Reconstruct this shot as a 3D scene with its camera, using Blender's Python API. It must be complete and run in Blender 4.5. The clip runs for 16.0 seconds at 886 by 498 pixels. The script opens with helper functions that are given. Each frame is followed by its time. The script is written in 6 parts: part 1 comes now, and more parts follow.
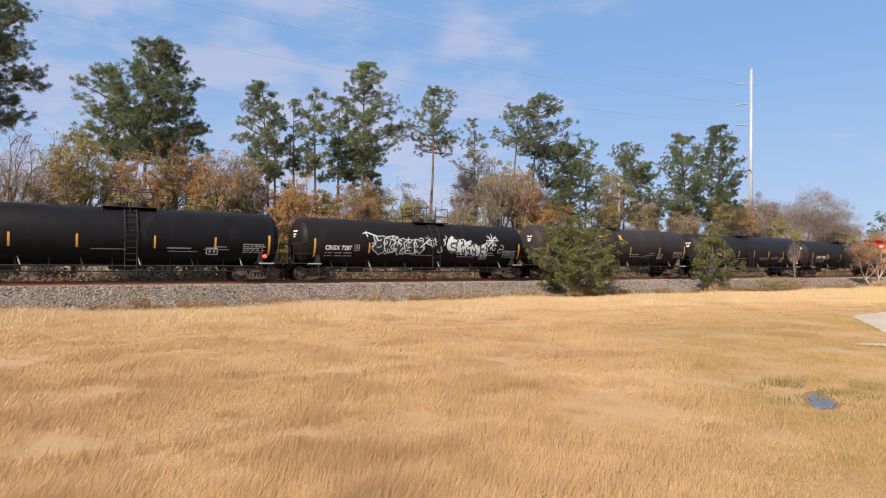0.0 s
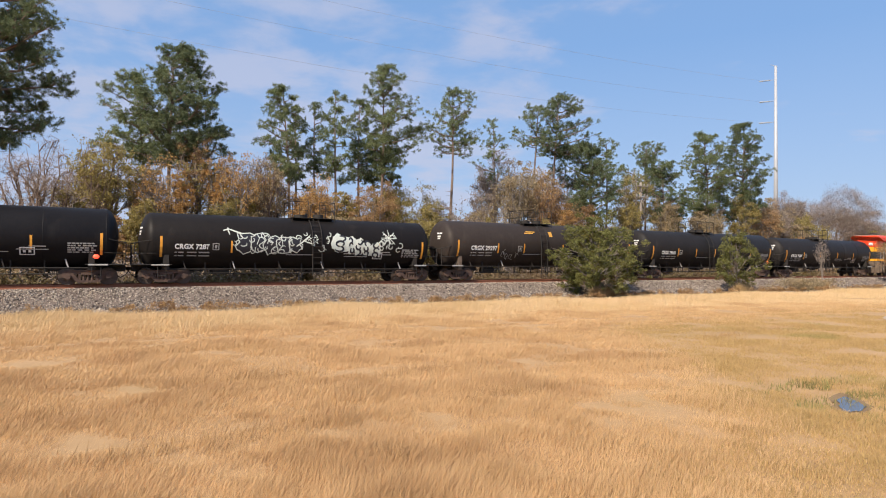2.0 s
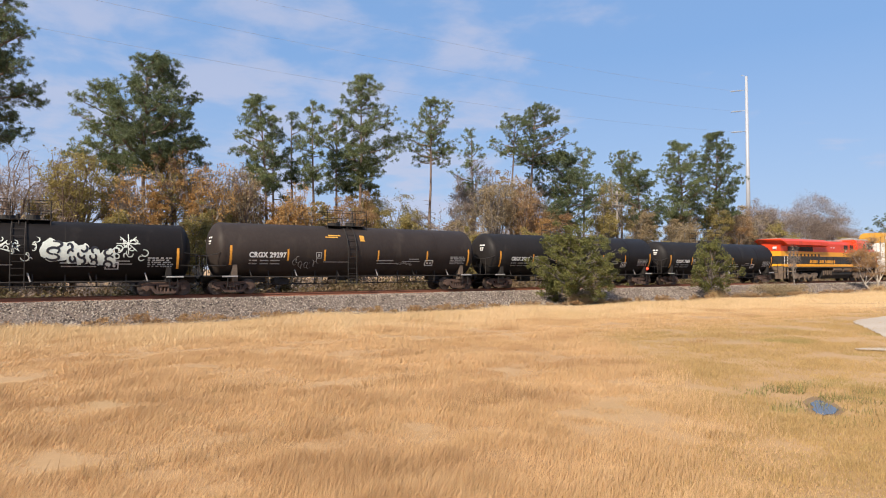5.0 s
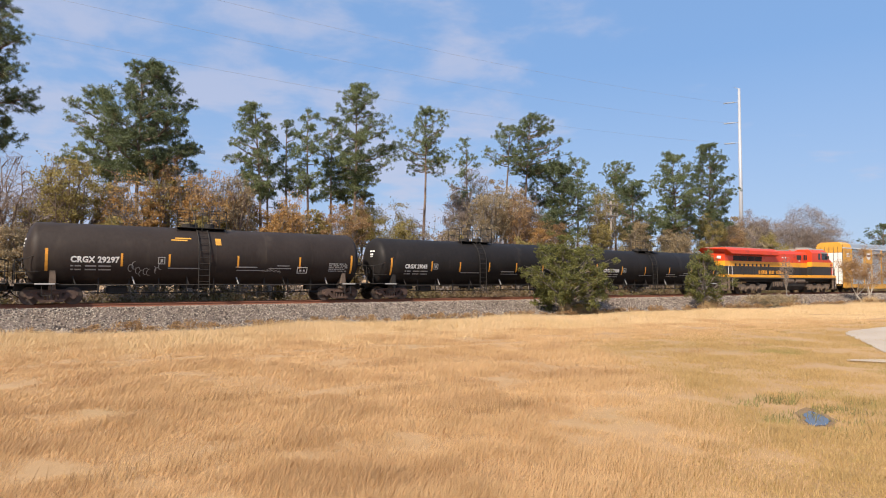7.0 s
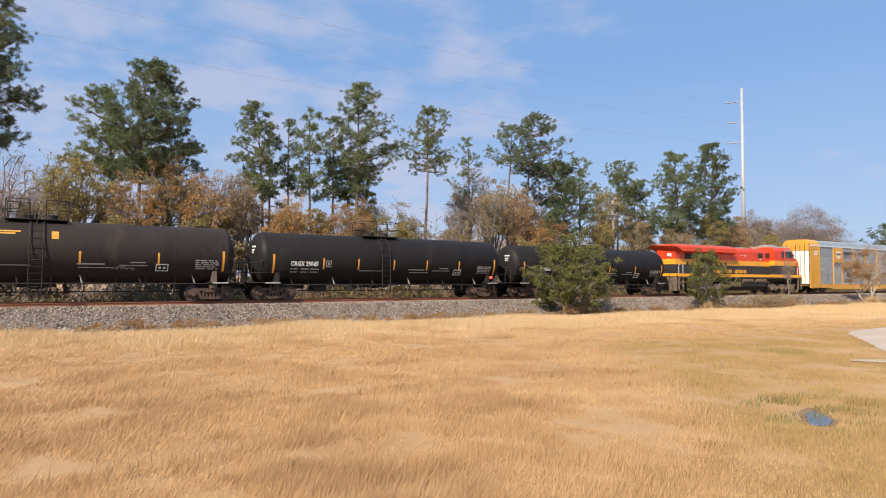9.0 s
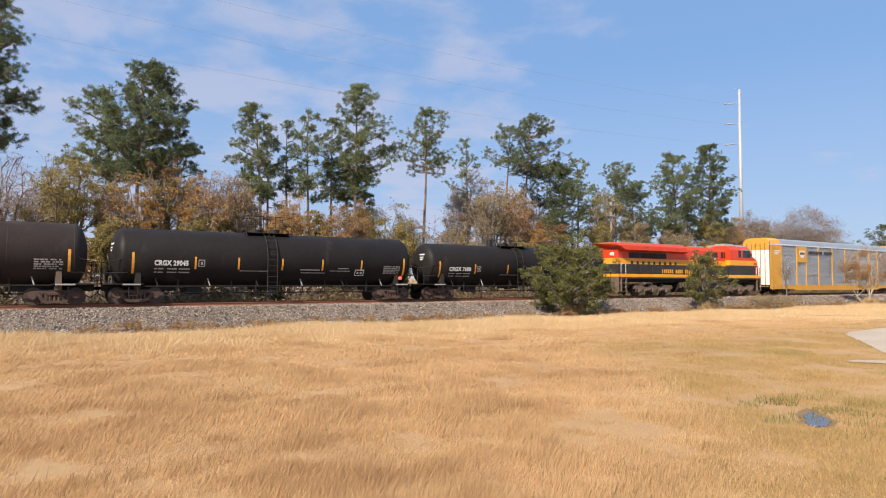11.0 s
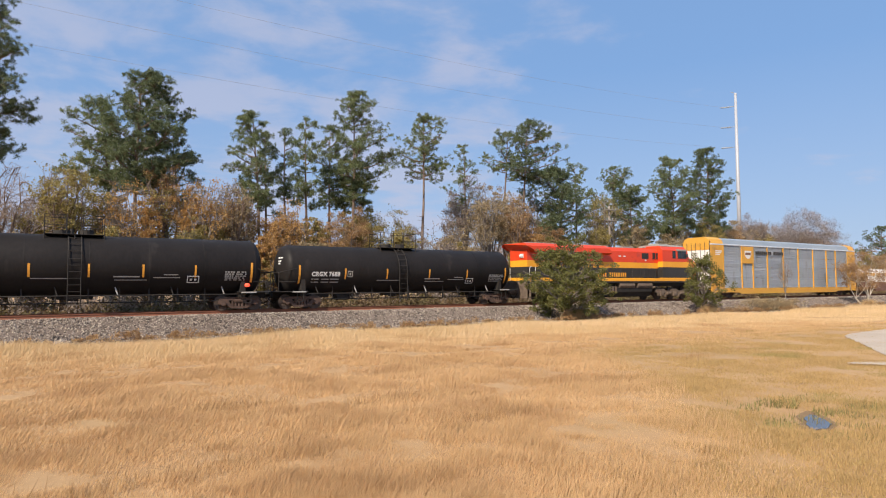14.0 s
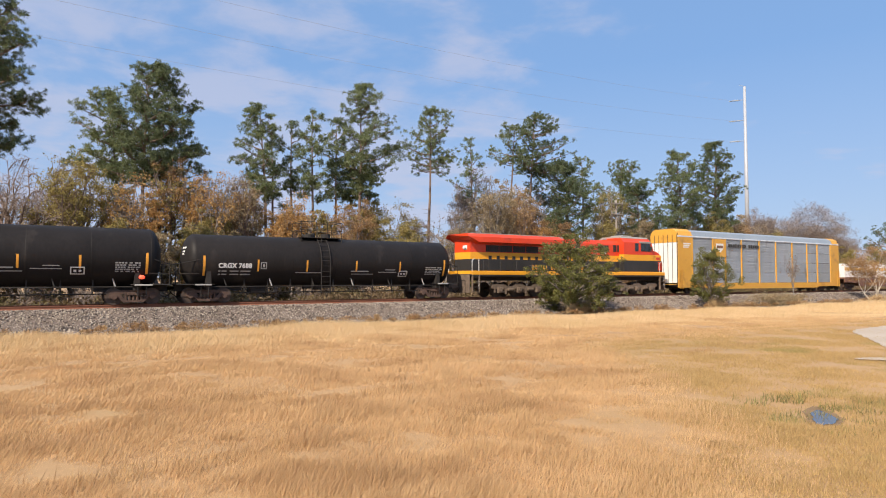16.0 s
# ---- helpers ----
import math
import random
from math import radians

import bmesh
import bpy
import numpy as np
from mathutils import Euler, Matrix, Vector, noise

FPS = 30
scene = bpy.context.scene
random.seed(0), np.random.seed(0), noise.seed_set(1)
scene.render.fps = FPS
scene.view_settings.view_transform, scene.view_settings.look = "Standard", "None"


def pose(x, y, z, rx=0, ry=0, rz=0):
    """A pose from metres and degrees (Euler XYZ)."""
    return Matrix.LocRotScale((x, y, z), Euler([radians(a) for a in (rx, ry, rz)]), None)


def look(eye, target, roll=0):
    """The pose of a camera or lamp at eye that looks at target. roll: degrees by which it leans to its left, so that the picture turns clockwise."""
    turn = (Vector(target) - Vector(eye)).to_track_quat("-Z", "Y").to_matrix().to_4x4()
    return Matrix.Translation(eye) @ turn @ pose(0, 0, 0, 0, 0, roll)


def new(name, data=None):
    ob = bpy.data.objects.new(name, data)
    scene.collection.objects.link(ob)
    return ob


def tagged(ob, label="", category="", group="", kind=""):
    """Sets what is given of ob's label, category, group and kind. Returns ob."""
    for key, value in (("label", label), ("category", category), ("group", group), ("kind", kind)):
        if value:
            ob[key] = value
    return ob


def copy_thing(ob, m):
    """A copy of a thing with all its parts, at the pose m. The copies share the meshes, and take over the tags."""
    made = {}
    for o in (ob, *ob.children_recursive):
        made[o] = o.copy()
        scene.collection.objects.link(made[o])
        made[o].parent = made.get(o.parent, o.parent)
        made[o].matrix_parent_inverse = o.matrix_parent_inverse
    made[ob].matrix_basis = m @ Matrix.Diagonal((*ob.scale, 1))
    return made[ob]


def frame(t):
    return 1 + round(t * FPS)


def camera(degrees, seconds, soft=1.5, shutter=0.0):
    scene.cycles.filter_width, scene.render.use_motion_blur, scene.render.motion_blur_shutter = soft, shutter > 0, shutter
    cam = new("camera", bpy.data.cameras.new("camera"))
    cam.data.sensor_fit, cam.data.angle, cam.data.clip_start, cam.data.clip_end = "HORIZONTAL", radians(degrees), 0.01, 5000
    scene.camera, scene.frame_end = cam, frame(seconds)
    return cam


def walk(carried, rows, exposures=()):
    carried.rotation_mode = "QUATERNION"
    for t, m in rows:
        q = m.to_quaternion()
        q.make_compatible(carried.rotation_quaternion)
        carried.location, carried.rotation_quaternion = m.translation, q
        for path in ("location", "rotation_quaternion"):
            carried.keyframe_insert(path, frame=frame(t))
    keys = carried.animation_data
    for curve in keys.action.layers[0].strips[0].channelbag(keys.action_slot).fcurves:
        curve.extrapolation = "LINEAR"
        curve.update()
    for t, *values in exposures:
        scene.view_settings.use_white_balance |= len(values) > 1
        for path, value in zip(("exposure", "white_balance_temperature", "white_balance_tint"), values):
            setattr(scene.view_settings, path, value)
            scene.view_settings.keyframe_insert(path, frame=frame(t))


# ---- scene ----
RAIL = 1.15           # height of the rail heads over the field
TRACK = 36.85         # distance of the track's centre line
EYE = Vector((0, 0, 2.56))

cam = camera(70.96, 16.0, soft=1.05)
# seconds, heading from the track's normal, tilt, lean
AIM = (
    (0.0, 31.86, 0.89, 0.72),
    (0.5, 31.46, 0.84, 0.67),
    (1.0, 30.90, 0.77, 0.33),
    (1.5, 30.44, 0.95, 0.27),
    (2.0, 30.01, 0.98, 0.47),
    (2.5, 30.02, 1.19, 0.34),
    (3.0, 30.39, 1.30, 0.41),
    (3.5, 31.72, 1.48, 0.26),
    (4.0, 31.84, 1.62, 0.09),
    (6.5, 32.41, 2.32, -0.07),
    (7.0, 32.49, 2.66, 0.31),
    (7.5, 32.56, 2.86, 0.37),
    (8.0, 32.52, 2.90, 0.27),
    (8.5, 32.44, 2.75, 0.36),
    (9.0, 32.32, 2.60, 0.41),
    (11.5, 32.61, 2.77, 0.28),
    (12.0, 32.79, 2.81, 0.25),
    (12.5, 32.86, 2.89, 0.40),
    (13.0, 32.78, 3.06, 0.10),
    (13.5, 32.30, 3.16, -0.08),
    (14.0, 32.60, 3.27, -0.23),
    (14.5, 32.72, 3.21, -0.13),
    (15.0, 32.65, 3.08, -0.11),
    (15.5, 32.56, 2.85, 0.07),
    (16.0, 32.03, 2.64, 0.06),
)


def aim(yaw, tilt, lean):
    a, b = radians(yaw), radians(tilt)
    way = Vector((math.sin(a) * math.cos(b), math.cos(a) * math.cos(b), math.sin(b)))
    return look(EYE, EYE + way, lean)


walk(cam, [(t, aim(a, b, c)) for t, a, b, c in AIM], exposures=((0.0, 0.43), (12.0, 0.43), (13.0, 0.34), (13.5, 0.34), (14.5, 0.35), (15.5, 0.39), (16.0, 0.43)))

# ---- light ----
SUN_WAY = Vector((-0.67, -0.32, 0.67)).normalized()     # towards the sun
sun = new("sun", bpy.data.lights.new("sun", "SUN"))
sun.data.energy, sun.data.angle, sun.data.color = 4.9, radians(0.53), (1.0, 0.875, 0.725)
sun.matrix_world = look((0, 0, 60), Vector((0, 0, 60)) - SUN_WAY)

world = bpy.data.worlds.new("sky")
scene.world = world
world.use_nodes = True
nt = world.node_tree
nt.nodes.clear()
sky = nt.nodes.new("ShaderNodeTexSky")
sky.sky_type, sky.sun_disc = "NISHITA", False
sky.sun_elevation = math.asin(SUN_WAY.z)
sky.sun_rotation = math.atan2(SUN_WAY.x, SUN_WAY.y)
sky.air_density, sky.dust_density, sky.ozone_density = 1.0, 0.25, 3.0
coord = nt.nodes.new("ShaderNodeTexCoord")
sep = nt.nodes.new("ShaderNodeSeparateXYZ")
nt.links.new(coord.outputs["Generated"], sep.inputs[0])


def world_math(op, a, b):
    n = nt.nodes.new("ShaderNodeMath")
    n.operation = op
    for i, v in enumerate((a, b)):
        if isinstance(v, (int, float)):
            n.inputs[i].default_value = v
        else:
            nt.links.new(v, n.inputs[i])
    return n.outputs[0]


lift = world_math("ADD", world_math("MAXIMUM", sep.outputs["Z"], 0.0), 0.12)
comb = nt.nodes.new("ShaderNodeCombineXYZ")
nt.links.new(world_math("DIVIDE", sep.outputs["X"], lift), comb.inputs["X"])
nt.links.new(world_math("ADD", world_math("DIVIDE", sep.outputs["Y"], lift), 3.1), comb.inputs["Y"])
cloud = nt.nodes.new("ShaderNodeTexNoise")
cloud.inputs["Scale"].default_value, cloud.inputs["Detail"].default_value = 2.1, 8.0
cloud.inputs["Roughness"].default_value, cloud.inputs["Distortion"].default_value = 0.56, 0.2
nt.links.new(comb.outputs[0], cloud.inputs["Vector"])
veil = nt.nodes.new("ShaderNodeMapRange")
veil.interpolation_type = "SMOOTHSTEP"
for key, value in (("From Min", 0.45), ("From Max", 0.68), ("To Min", 0.0), ("To Max", 0.58)):
    veil.inputs[key].default_value = value
clearing = nt.nodes.new("ShaderNodeMapRange")      # the clouds thin out along the track
clearing.interpolation_type = "SMOOTHSTEP"
for key, value in (("From Min", 0.50), ("From Max", 0.76), ("To Min", 0.075), ("To Max", -0.14)):
    clearing.inputs[key].default_value = value
nt.links.new(sep.outputs["X"], clearing.inputs["Value"])
nt.links.new(world_math("ADD", cloud.outputs["Fac"], clearing.outputs[0]), veil.inputs["Value"])
cover = nt.nodes.new("ShaderNodeMix")
cover.data_type = "RGBA"
cover.inputs["B"].default_value = (4.4, 4.5, 5.6, 1)
nt.links.new(veil.outputs[0], cover.inputs["Factor"])
haze = nt.nodes.new("ShaderNodeMix")      # thin even haze over the clear sky
haze.data_type = "RGBA"
haze.inputs["Factor"].default_value = 0.74
haze.inputs["B"].default_value = (1.88, 3.36, 6.1, 1)
nt.links.new(sky.outputs[0], haze.inputs["A"])
low_haze = nt.nodes.new("ShaderNodeMapRange")      # paler air towards the horizon
for key, value in (("From Min", 0.0), ("From Max", 0.32), ("To Min", 0.6), ("To Max", 0.0)):
    low_haze.inputs[key].default_value = value
nt.links.new(sep.outputs["Z"], low_haze.inputs["Value"])
pale = nt.nodes.new("ShaderNodeMix")
pale.data_type = "RGBA"
pale.inputs["B"].default_value = (3.9, 4.55, 5.8, 1)
nt.links.new(low_haze.outputs[0], pale.inputs["Factor"])
nt.links.new(haze.outputs["Result"], pale.inputs["A"])
nt.links.new(pale.outputs["Result"], cover.inputs["A"])
bg = nt.nodes.new("ShaderNodeBackground")
bg.inputs["Strength"].default_value = 0.10
nt.links.new(cover.outputs["Result"], bg.inputs["Color"])
nt.links.new(bg.outputs[0], nt.nodes.new("ShaderNodeOutputWorld").inputs[0])


# ---- materials ----
def material(name, a, b=None, rough=0.6, metal=0.0, coarse=1.5, fine=30.0, bump=0.0, bump_scale=60.0, c=None, c_at=0.62,
             c_scale=0.6, island=0.0, by_object=0.0, stretch=(1, 1, 1), gloss_noise=0.1, through_light=0.0, shine=0.5):
    """Two tones mixed by noise at two scales, stains of a third tone, fine relief."""
    m = bpy.data.materials.new(name)
    m.use_nodes = True
    t = m.node_tree
    p = t.nodes["Principled BSDF"]
    b = b or tuple(min(1, x * 1.25) for x in a)
    tc = t.nodes.new("ShaderNodeTexCoord")
    mp = t.nodes.new("ShaderNodeMapping")
    mp.inputs["Scale"].default_value = stretch
    t.links.new(tc.outputs["Object"], mp.inputs[0])

    def grain(scale, detail=4.0):
        n = t.nodes.new("ShaderNodeTexNoise")
        n.inputs["Scale"].default_value, n.inputs["Detail"].default_value = scale, detail
        t.links.new(mp.outputs[0], n.inputs["Vector"])
        return n.outputs["Fac"]

    def calc(op, x, y):
        n = t.nodes.new("ShaderNodeMath")
        n.operation = op
        for i, v in enumerate((x, y)):
            if isinstance(v, (int, float)):
                n.inputs[i].default_value = v
            else:
                t.links.new(v, n.inputs[i])
        return n.outputs[0]

    def mix(f, x, y):
        n = t.nodes.new("ShaderNodeMix")
        n.data_type = "RGBA"
        t.links.new(f, n.inputs["Factor"])
        for key, v in (("A", x), ("B", y)):
            if isinstance(v, tuple):
                n.inputs[key].default_value = (*v, 1)
            else:
                t.links.new(v, n.inputs[key])
        return n.outputs["Result"]

    def ramp(v, lo, hi):
        n = t.nodes.new("ShaderNodeMapRange")
        n.inputs["From Min"].default_value, n.inputs["From Max"].default_value = lo, hi
        t.links.new(v, n.inputs["Value"])
        return n.outputs[0]

    big, small = grain(coarse), grain(fine, 6.0)
    f = calc("ADD", calc("MULTIPLY", big, 0.55), calc("MULTIPLY", small, 0.45))
    col = mix(ramp(f, 0.32, 0.68), a, b)
    if c:
        col = mix(ramp(grain(c_scale, 8.0), c_at, c_at + 0.12), col, c)
    if island or by_object:
        src = t.nodes.new("ShaderNodeNewGeometry").outputs["Random Per Island"] if island else t.nodes.new("ShaderNodeObjectInfo").outputs["Random"]
        amount = island or by_object
        hsv = t.nodes.new("ShaderNodeHueSaturation")
        t.links.new(calc("ADD", calc("MULTIPLY", src, 2 * amount), 1 - amount), hsv.inputs["Value"])
        t.links.new(calc("ADD", calc("MULTIPLY", src, 0.05 * amount), 0.5 - 0.025 * amount), hsv.inputs["Hue"])
        t.links.new(col, hsv.inputs["Color"])
        col = hsv.outputs[0]
    t.links.new(col, p.inputs["Base Color"])
    p.inputs["Metallic"].default_value = metal
    p.inputs["Specular IOR Level"].default_value = shine
    t.links.new(calc("ADD", calc("MULTIPLY", small, 2 * gloss_noise), rough - gloss_noise), p.inputs["Roughness"])
    if bump:
        n = t.nodes.new("ShaderNodeBump")
        n.inputs["Strength"].default_value, n.inputs["Distance"].default_value = bump, 0.02
        t.links.new(grain(bump_scale, 5.0), n.inputs["Height"])
        t.links.new(n.outputs[0], p.inputs["Normal"])
    if through_light:
        tr = t.nodes.new("ShaderNodeBsdfTranslucent")
        t.links.new(col, tr.inputs["Color"])
        ms = t.nodes.new("ShaderNodeMixShader")
        ms.inputs[0].default_value = through_light
        t.links.new(p.outputs[0], ms.inputs[1])
        t.links.new(tr.outputs[0], ms.inputs[2])
        t.links.new(ms.outputs[0], t.nodes["Material Output"].inputs["Surface"])
    return m


M_SOIL = material("dry_soil", (0.36, 0.22, 0.10), (0.46, 0.295, 0.145), 0.95, coarse=0.25, fine=6, bump=0.8, bump_scale=14, c=(0.32, 0.21, 0.09), c_at=0.55, c_scale=0.12)
M_GRASS = material("dry_grass", (0.525, 0.336, 0.158), (0.665, 0.45, 0.238), 0.75, coarse=0.22, fine=1.3, island=0.09, c=(0.50, 0.315, 0.152), c_at=0.5, c_scale=0.5, through_light=0.35)
M_TALL = material("tall_pale_grass", (0.60, 0.425, 0.21), (0.72, 0.53, 0.305), 0.75, coarse=0.2, fine=1.5, island=0.13, through_light=0.25)
M_OLIVE_GRASS = material("mown_olive_grass", (0.39, 0.262, 0.102), (0.495, 0.333, 0.144), 0.8, coarse=0.4, fine=2.0, island=0.18, c=(0.33, 0.255, 0.09), c_at=0.56, c_scale=0.5, through_light=0.25)
M_GREEN_GRASS = material("green_weeds", (0.17, 0.15, 0.045), (0.28, 0.235, 0.085), 0.7, coarse=0.8, fine=3, island=0.3, through_light=0.25)
M_TUFT = material("brown_grass_tuft", (0.33, 0.195, 0.085), (0.47, 0.30, 0.14), 0.8, coarse=0.4, fine=2.0, island=0.25, through_light=0.2)
M_BALLAST = material("ballast_bed", (0.105, 0.076, 0.058), (0.21, 0.163, 0.13), 0.95, coarse=1.2, fine=16, bump=1.0, bump_scale=18)
M_STONE = material("crushed_stone", (0.18, 0.14, 0.111), (0.325, 0.27, 0.225), 0.9, coarse=1.0, fine=20, island=0.8)
M_RUST = material("rusty_rail", (0.21, 0.078, 0.042), (0.31, 0.125, 0.07), 0.85, coarse=1.0, fine=25, bump=0.2)
M_TIE = material("creosoted_timber", (0.075, 0.055, 0.042), (0.15, 0.115, 0.09), 0.9, coarse=2, fine=30, bump=0.5, by_object=0.3)
M_BARK = material("pine_bark", (0.14, 0.095, 0.07), (0.26, 0.19, 0.145), 0.95, coarse=3, fine=20, bump=0.9, bump_scale=14)
M_GREYBARK = material("grey_bark", (0.16, 0.13, 0.105), (0.30, 0.26, 0.22), 0.95, coarse=3, fine=20, bump=0.6, bump_scale=14)
M_PALEBARK = material("pale_bark", (0.40, 0.34, 0.27), (0.55, 0.49, 0.41), 0.9, coarse=3, fine=20, bump=0.4, bump_scale=14)


def leaves(name, a, b, spread=0.3, glow=0.38):
    return material(name, a, b, 0.65, coarse=0.5, fine=2.5, island=spread, through_light=glow, gloss_noise=0.05)


L_PINE = leaves("pine_needles", (0.150, 0.185, 0.080), (0.235, 0.265, 0.122))
L_PINE_DARK = leaves("dark_pine_needles", (0.110, 0.143, 0.066), (0.182, 0.212, 0.102))
L_OLIVE = leaves("olive_leaves", (0.27, 0.215, 0.065), (0.38, 0.30, 0.11))
L_ORANGE = leaves("orange_leaves", (0.42, 0.235, 0.075), (0.54, 0.33, 0.13))
L_RUST = leaves("rust_brown_leaves", (0.33, 0.19, 0.085), (0.44, 0.28, 0.135))
L_TAN = leaves("tan_leaves", (0.30, 0.225, 0.125), (0.42, 0.325, 0.19))
L_TWIG = leaves("fine_twigs", (0.25, 0.195, 0.16), (0.36, 0.29, 0.24), 0.3)
L_BRUSH = leaves("brown_brush", (0.15, 0.10, 0.052), (0.23, 0.158, 0.083))
L_BRUSH_OLIVE = leaves("olive_brush_leaves", (0.13, 0.10, 0.042), (0.20, 0.155, 0.066))
L_BUSH = leaves("evergreen_shrub_leaves", (0.122, 0.126, 0.032), (0.215, 0.205, 0.058), 0.4)

M_PAINT_W = material("blue_black_tank_paint", (0.008, 0.0075, 0.0085), (0.013, 0.012, 0.013), 0.5, coarse=0.7, fine=9, c=(0.022, 0.02, 0.019), c_at=0.6, c_scale=0.9, stretch=(1, 1, 0.35), shine=0.14)
M_PAINT_R = material("worn_black_tank_paint", (0.010, 0.0085, 0.008), (0.016, 0.0135, 0.0125), 0.52, coarse=0.7, fine=9, c=(0.027, 0.023, 0.02), c_at=0.6, c_scale=0.8, stretch=(1, 1, 0.35), shine=0.14)
M_PAINT_N = material("brown_dusted_tank_paint", (0.029, 0.0225, 0.0195), (0.045, 0.0355, 0.031), 0.55, coarse=0.7, fine=9, c=(0.058, 0.046, 0.038), c_at=0.58, c_scale=0.8, stretch=(1, 1, 0.35), shine=0.14)
M_PAINT_M = material("dull_black_tank_paint", (0.0145, 0.013, 0.0125), (0.024, 0.021, 0.02), 0.52, coarse=0.7, fine=9, c=(0.042, 0.036, 0.032), c_at=0.6, c_scale=0.8, stretch=(1, 1, 0.35), shine=0.14)
M_UNDER = material("grimy_underframe", (0.014, 0.012, 0.0105), (0.032, 0.026, 0.021), 0.8, coarse=2, fine=14)
M_TRUCK = material("rusty_truck_casting", (0.10, 0.072, 0.052), (0.20, 0.145, 0.105), 0.85, coarse=3, fine=20, bump=0.3)
M_CARTRUCK = material("dark_rusty_side_frame", (0.062, 0.036, 0.027), (0.13, 0.08, 0.058), 0.85, coarse=3, fine=20, bump=0.3)
M_WHEEL = material("worn_wheel_steel", (0.06, 0.042, 0.033), (0.125, 0.09, 0.07), 0.65, metal=0.2, coarse=4, fine=20)
M_ORANGE = material("orange_reflective_tape", (0.72, 0.30, 0.03), (0.82, 0.38, 0.05), 0.5, coarse=3, fine=20)
M_WHITE = material("white_stencil_paint", (0.66, 0.65, 0.62), (0.78, 0.77, 0.74), 0.6, coarse=3, fine=20)
M_GREYP = material("faded_stencil_paint", (0.30, 0.29, 0.27), (0.42, 0.41, 0.39), 0.6, coarse=3, fine=20)
M_SPRAY = material("pale_spray_paint", (0.55, 0.60, 0.53), (0.72, 0.75, 0.68), 0.55, coarse=2, fine=14)
M_SPRAYDARK = material("black_spray_paint", (0.012, 0.013, 0.02), (0.022, 0.022, 0.03), 0.5, coarse=2, fine=14)
M_RED = material("red_engine_paint", (0.66, 0.048, 0.013), (0.76, 0.068, 0.018), 0.4, coarse=0.8, fine=8, c=(0.42, 0.05, 0.03), c_at=0.62, c_scale=0.9)
M_YELLOW = material("yellow_engine_paint", (0.80, 0.34, 0.02), (0.88, 0.41, 0.032), 0.42, coarse=0.8, fine=8, c=(0.66, 0.33, 0.05), c_at=0.64)
M_BLACK = material("black_engine_paint", (0.022, 0.022, 0.022), (0.045, 0.04, 0.036), 0.5, coarse=0.8, fine=8)
M_GRILLE = material("dark_radiator_screen", (0.018, 0.017, 0.017), (0.04, 0.036, 0.033), 0.7, coarse=2, fine=40)
M_ROOF = material("dusty_grey_roof", (0.24, 0.23, 0.20), (0.36, 0.34, 0.30), 0.7, coarse=0.8, fine=8)
M_GLASS = material("dark_cab_glass", (0.02, 0.025, 0.03), (0.03, 0.035, 0.04), 0.08, gloss_noise=0.02)
M_RACKYEL = material("yellow_rack_paint", (0.60, 0.30, 0.036), (0.68, 0.36, 0.055), 0.5, coarse=0.6, fine=6, c=(0.44, 0.22, 0.045), c_at=0.58, c_scale=0.7)
M_SILVER = material("galvanized_panel", (0.52, 0.57, 0.63), (0.61, 0.655, 0.70), 0.5, metal=0.0, coarse=0.5, fine=6, c=(0.30, 0.30, 0.29), c_at=0.58, c_scale=0.8, stretch=(1, 1, 0.4), by_object=0.08)
M_RACKROOF = material("galvanized_roof", (0.22, 0.265, 0.31), (0.29, 0.335, 0.38), 0.55, metal=0.0, coarse=0.5, fine=6)
M_WHITEDOOR = material("dirty_white_door", (0.72, 0.69, 0.64), (0.82, 0.80, 0.76), 0.55, coarse=0.8, fine=8, c=(0.52, 0.44, 0.36), c_at=0.6, c_scale=0.8, stretch=(1, 1, 0.3))
M_BROWNCAR = material("brown_car_paint", (0.14, 0.065, 0.04), (0.21, 0.105, 0.065), 0.7, coarse=0.8, fine=8)
M_STEELPOLE = material("galvanized_pole_steel", (0.36, 0.375, 0.40), (0.44, 0.455, 0.48), 0.5, metal=0.1, coarse=0.4, fine=6)
M_WIRE = material("weathered_wire", (0.26, 0.28, 0.31), (0.32, 0.34, 0.37), 0.6, metal=0.0)
M_GRAVEL = material("pale_gravel_lot", (0.40, 0.32, 0.24), (0.50, 0.42, 0.33), 0.9, coarse=0.5, fine=12, bump=0.5, bump_scale=30)
M_MUD = material("wet_mud", (0.17, 0.105, 0.05), (0.27, 0.175, 0.085), 0.9, coarse=1, fine=12, bump=0.5, bump_scale=12)
M_WATER = material("puddle_water", (0.07, 0.065, 0.06), (0.09, 0.08, 0.07), 0.05, gloss_noise=0.02, bump=0.05, bump_scale=6)
M_LAMP = bpy.data.materials.new("red_marker_glow")
M_LAMP.use_nodes = True
lamp_shader = M_LAMP.node_tree.nodes["Principled BSDF"]
lamp_shader.inputs["Base Color"].default_value = (0.8, 0.12, 0.05, 1)
lamp_shader.inputs["Emission Color"].default_value = (1.0, 0.06, 0.03, 1)
lamp_shader.inputs["Emission Strength"].default_value = 1.3
M_HEAD = material("clear_headlight_glass", (0.7, 0.7, 0.68), (0.8, 0.8, 0.78), 0.15)


# ---- mesh helpers ----
def mesh_of(name, verts, faces, mat, smooth=False):
    me = bpy.data.meshes.new(name)
    me.from_pydata([tuple(v) for v in verts], [], [tuple(f) for f in faces])
    me.materials.append(mat)
    if smooth:
        me.polygons.foreach_set("use_smooth", [True] * len(me.polygons))
    me.update()
    return me


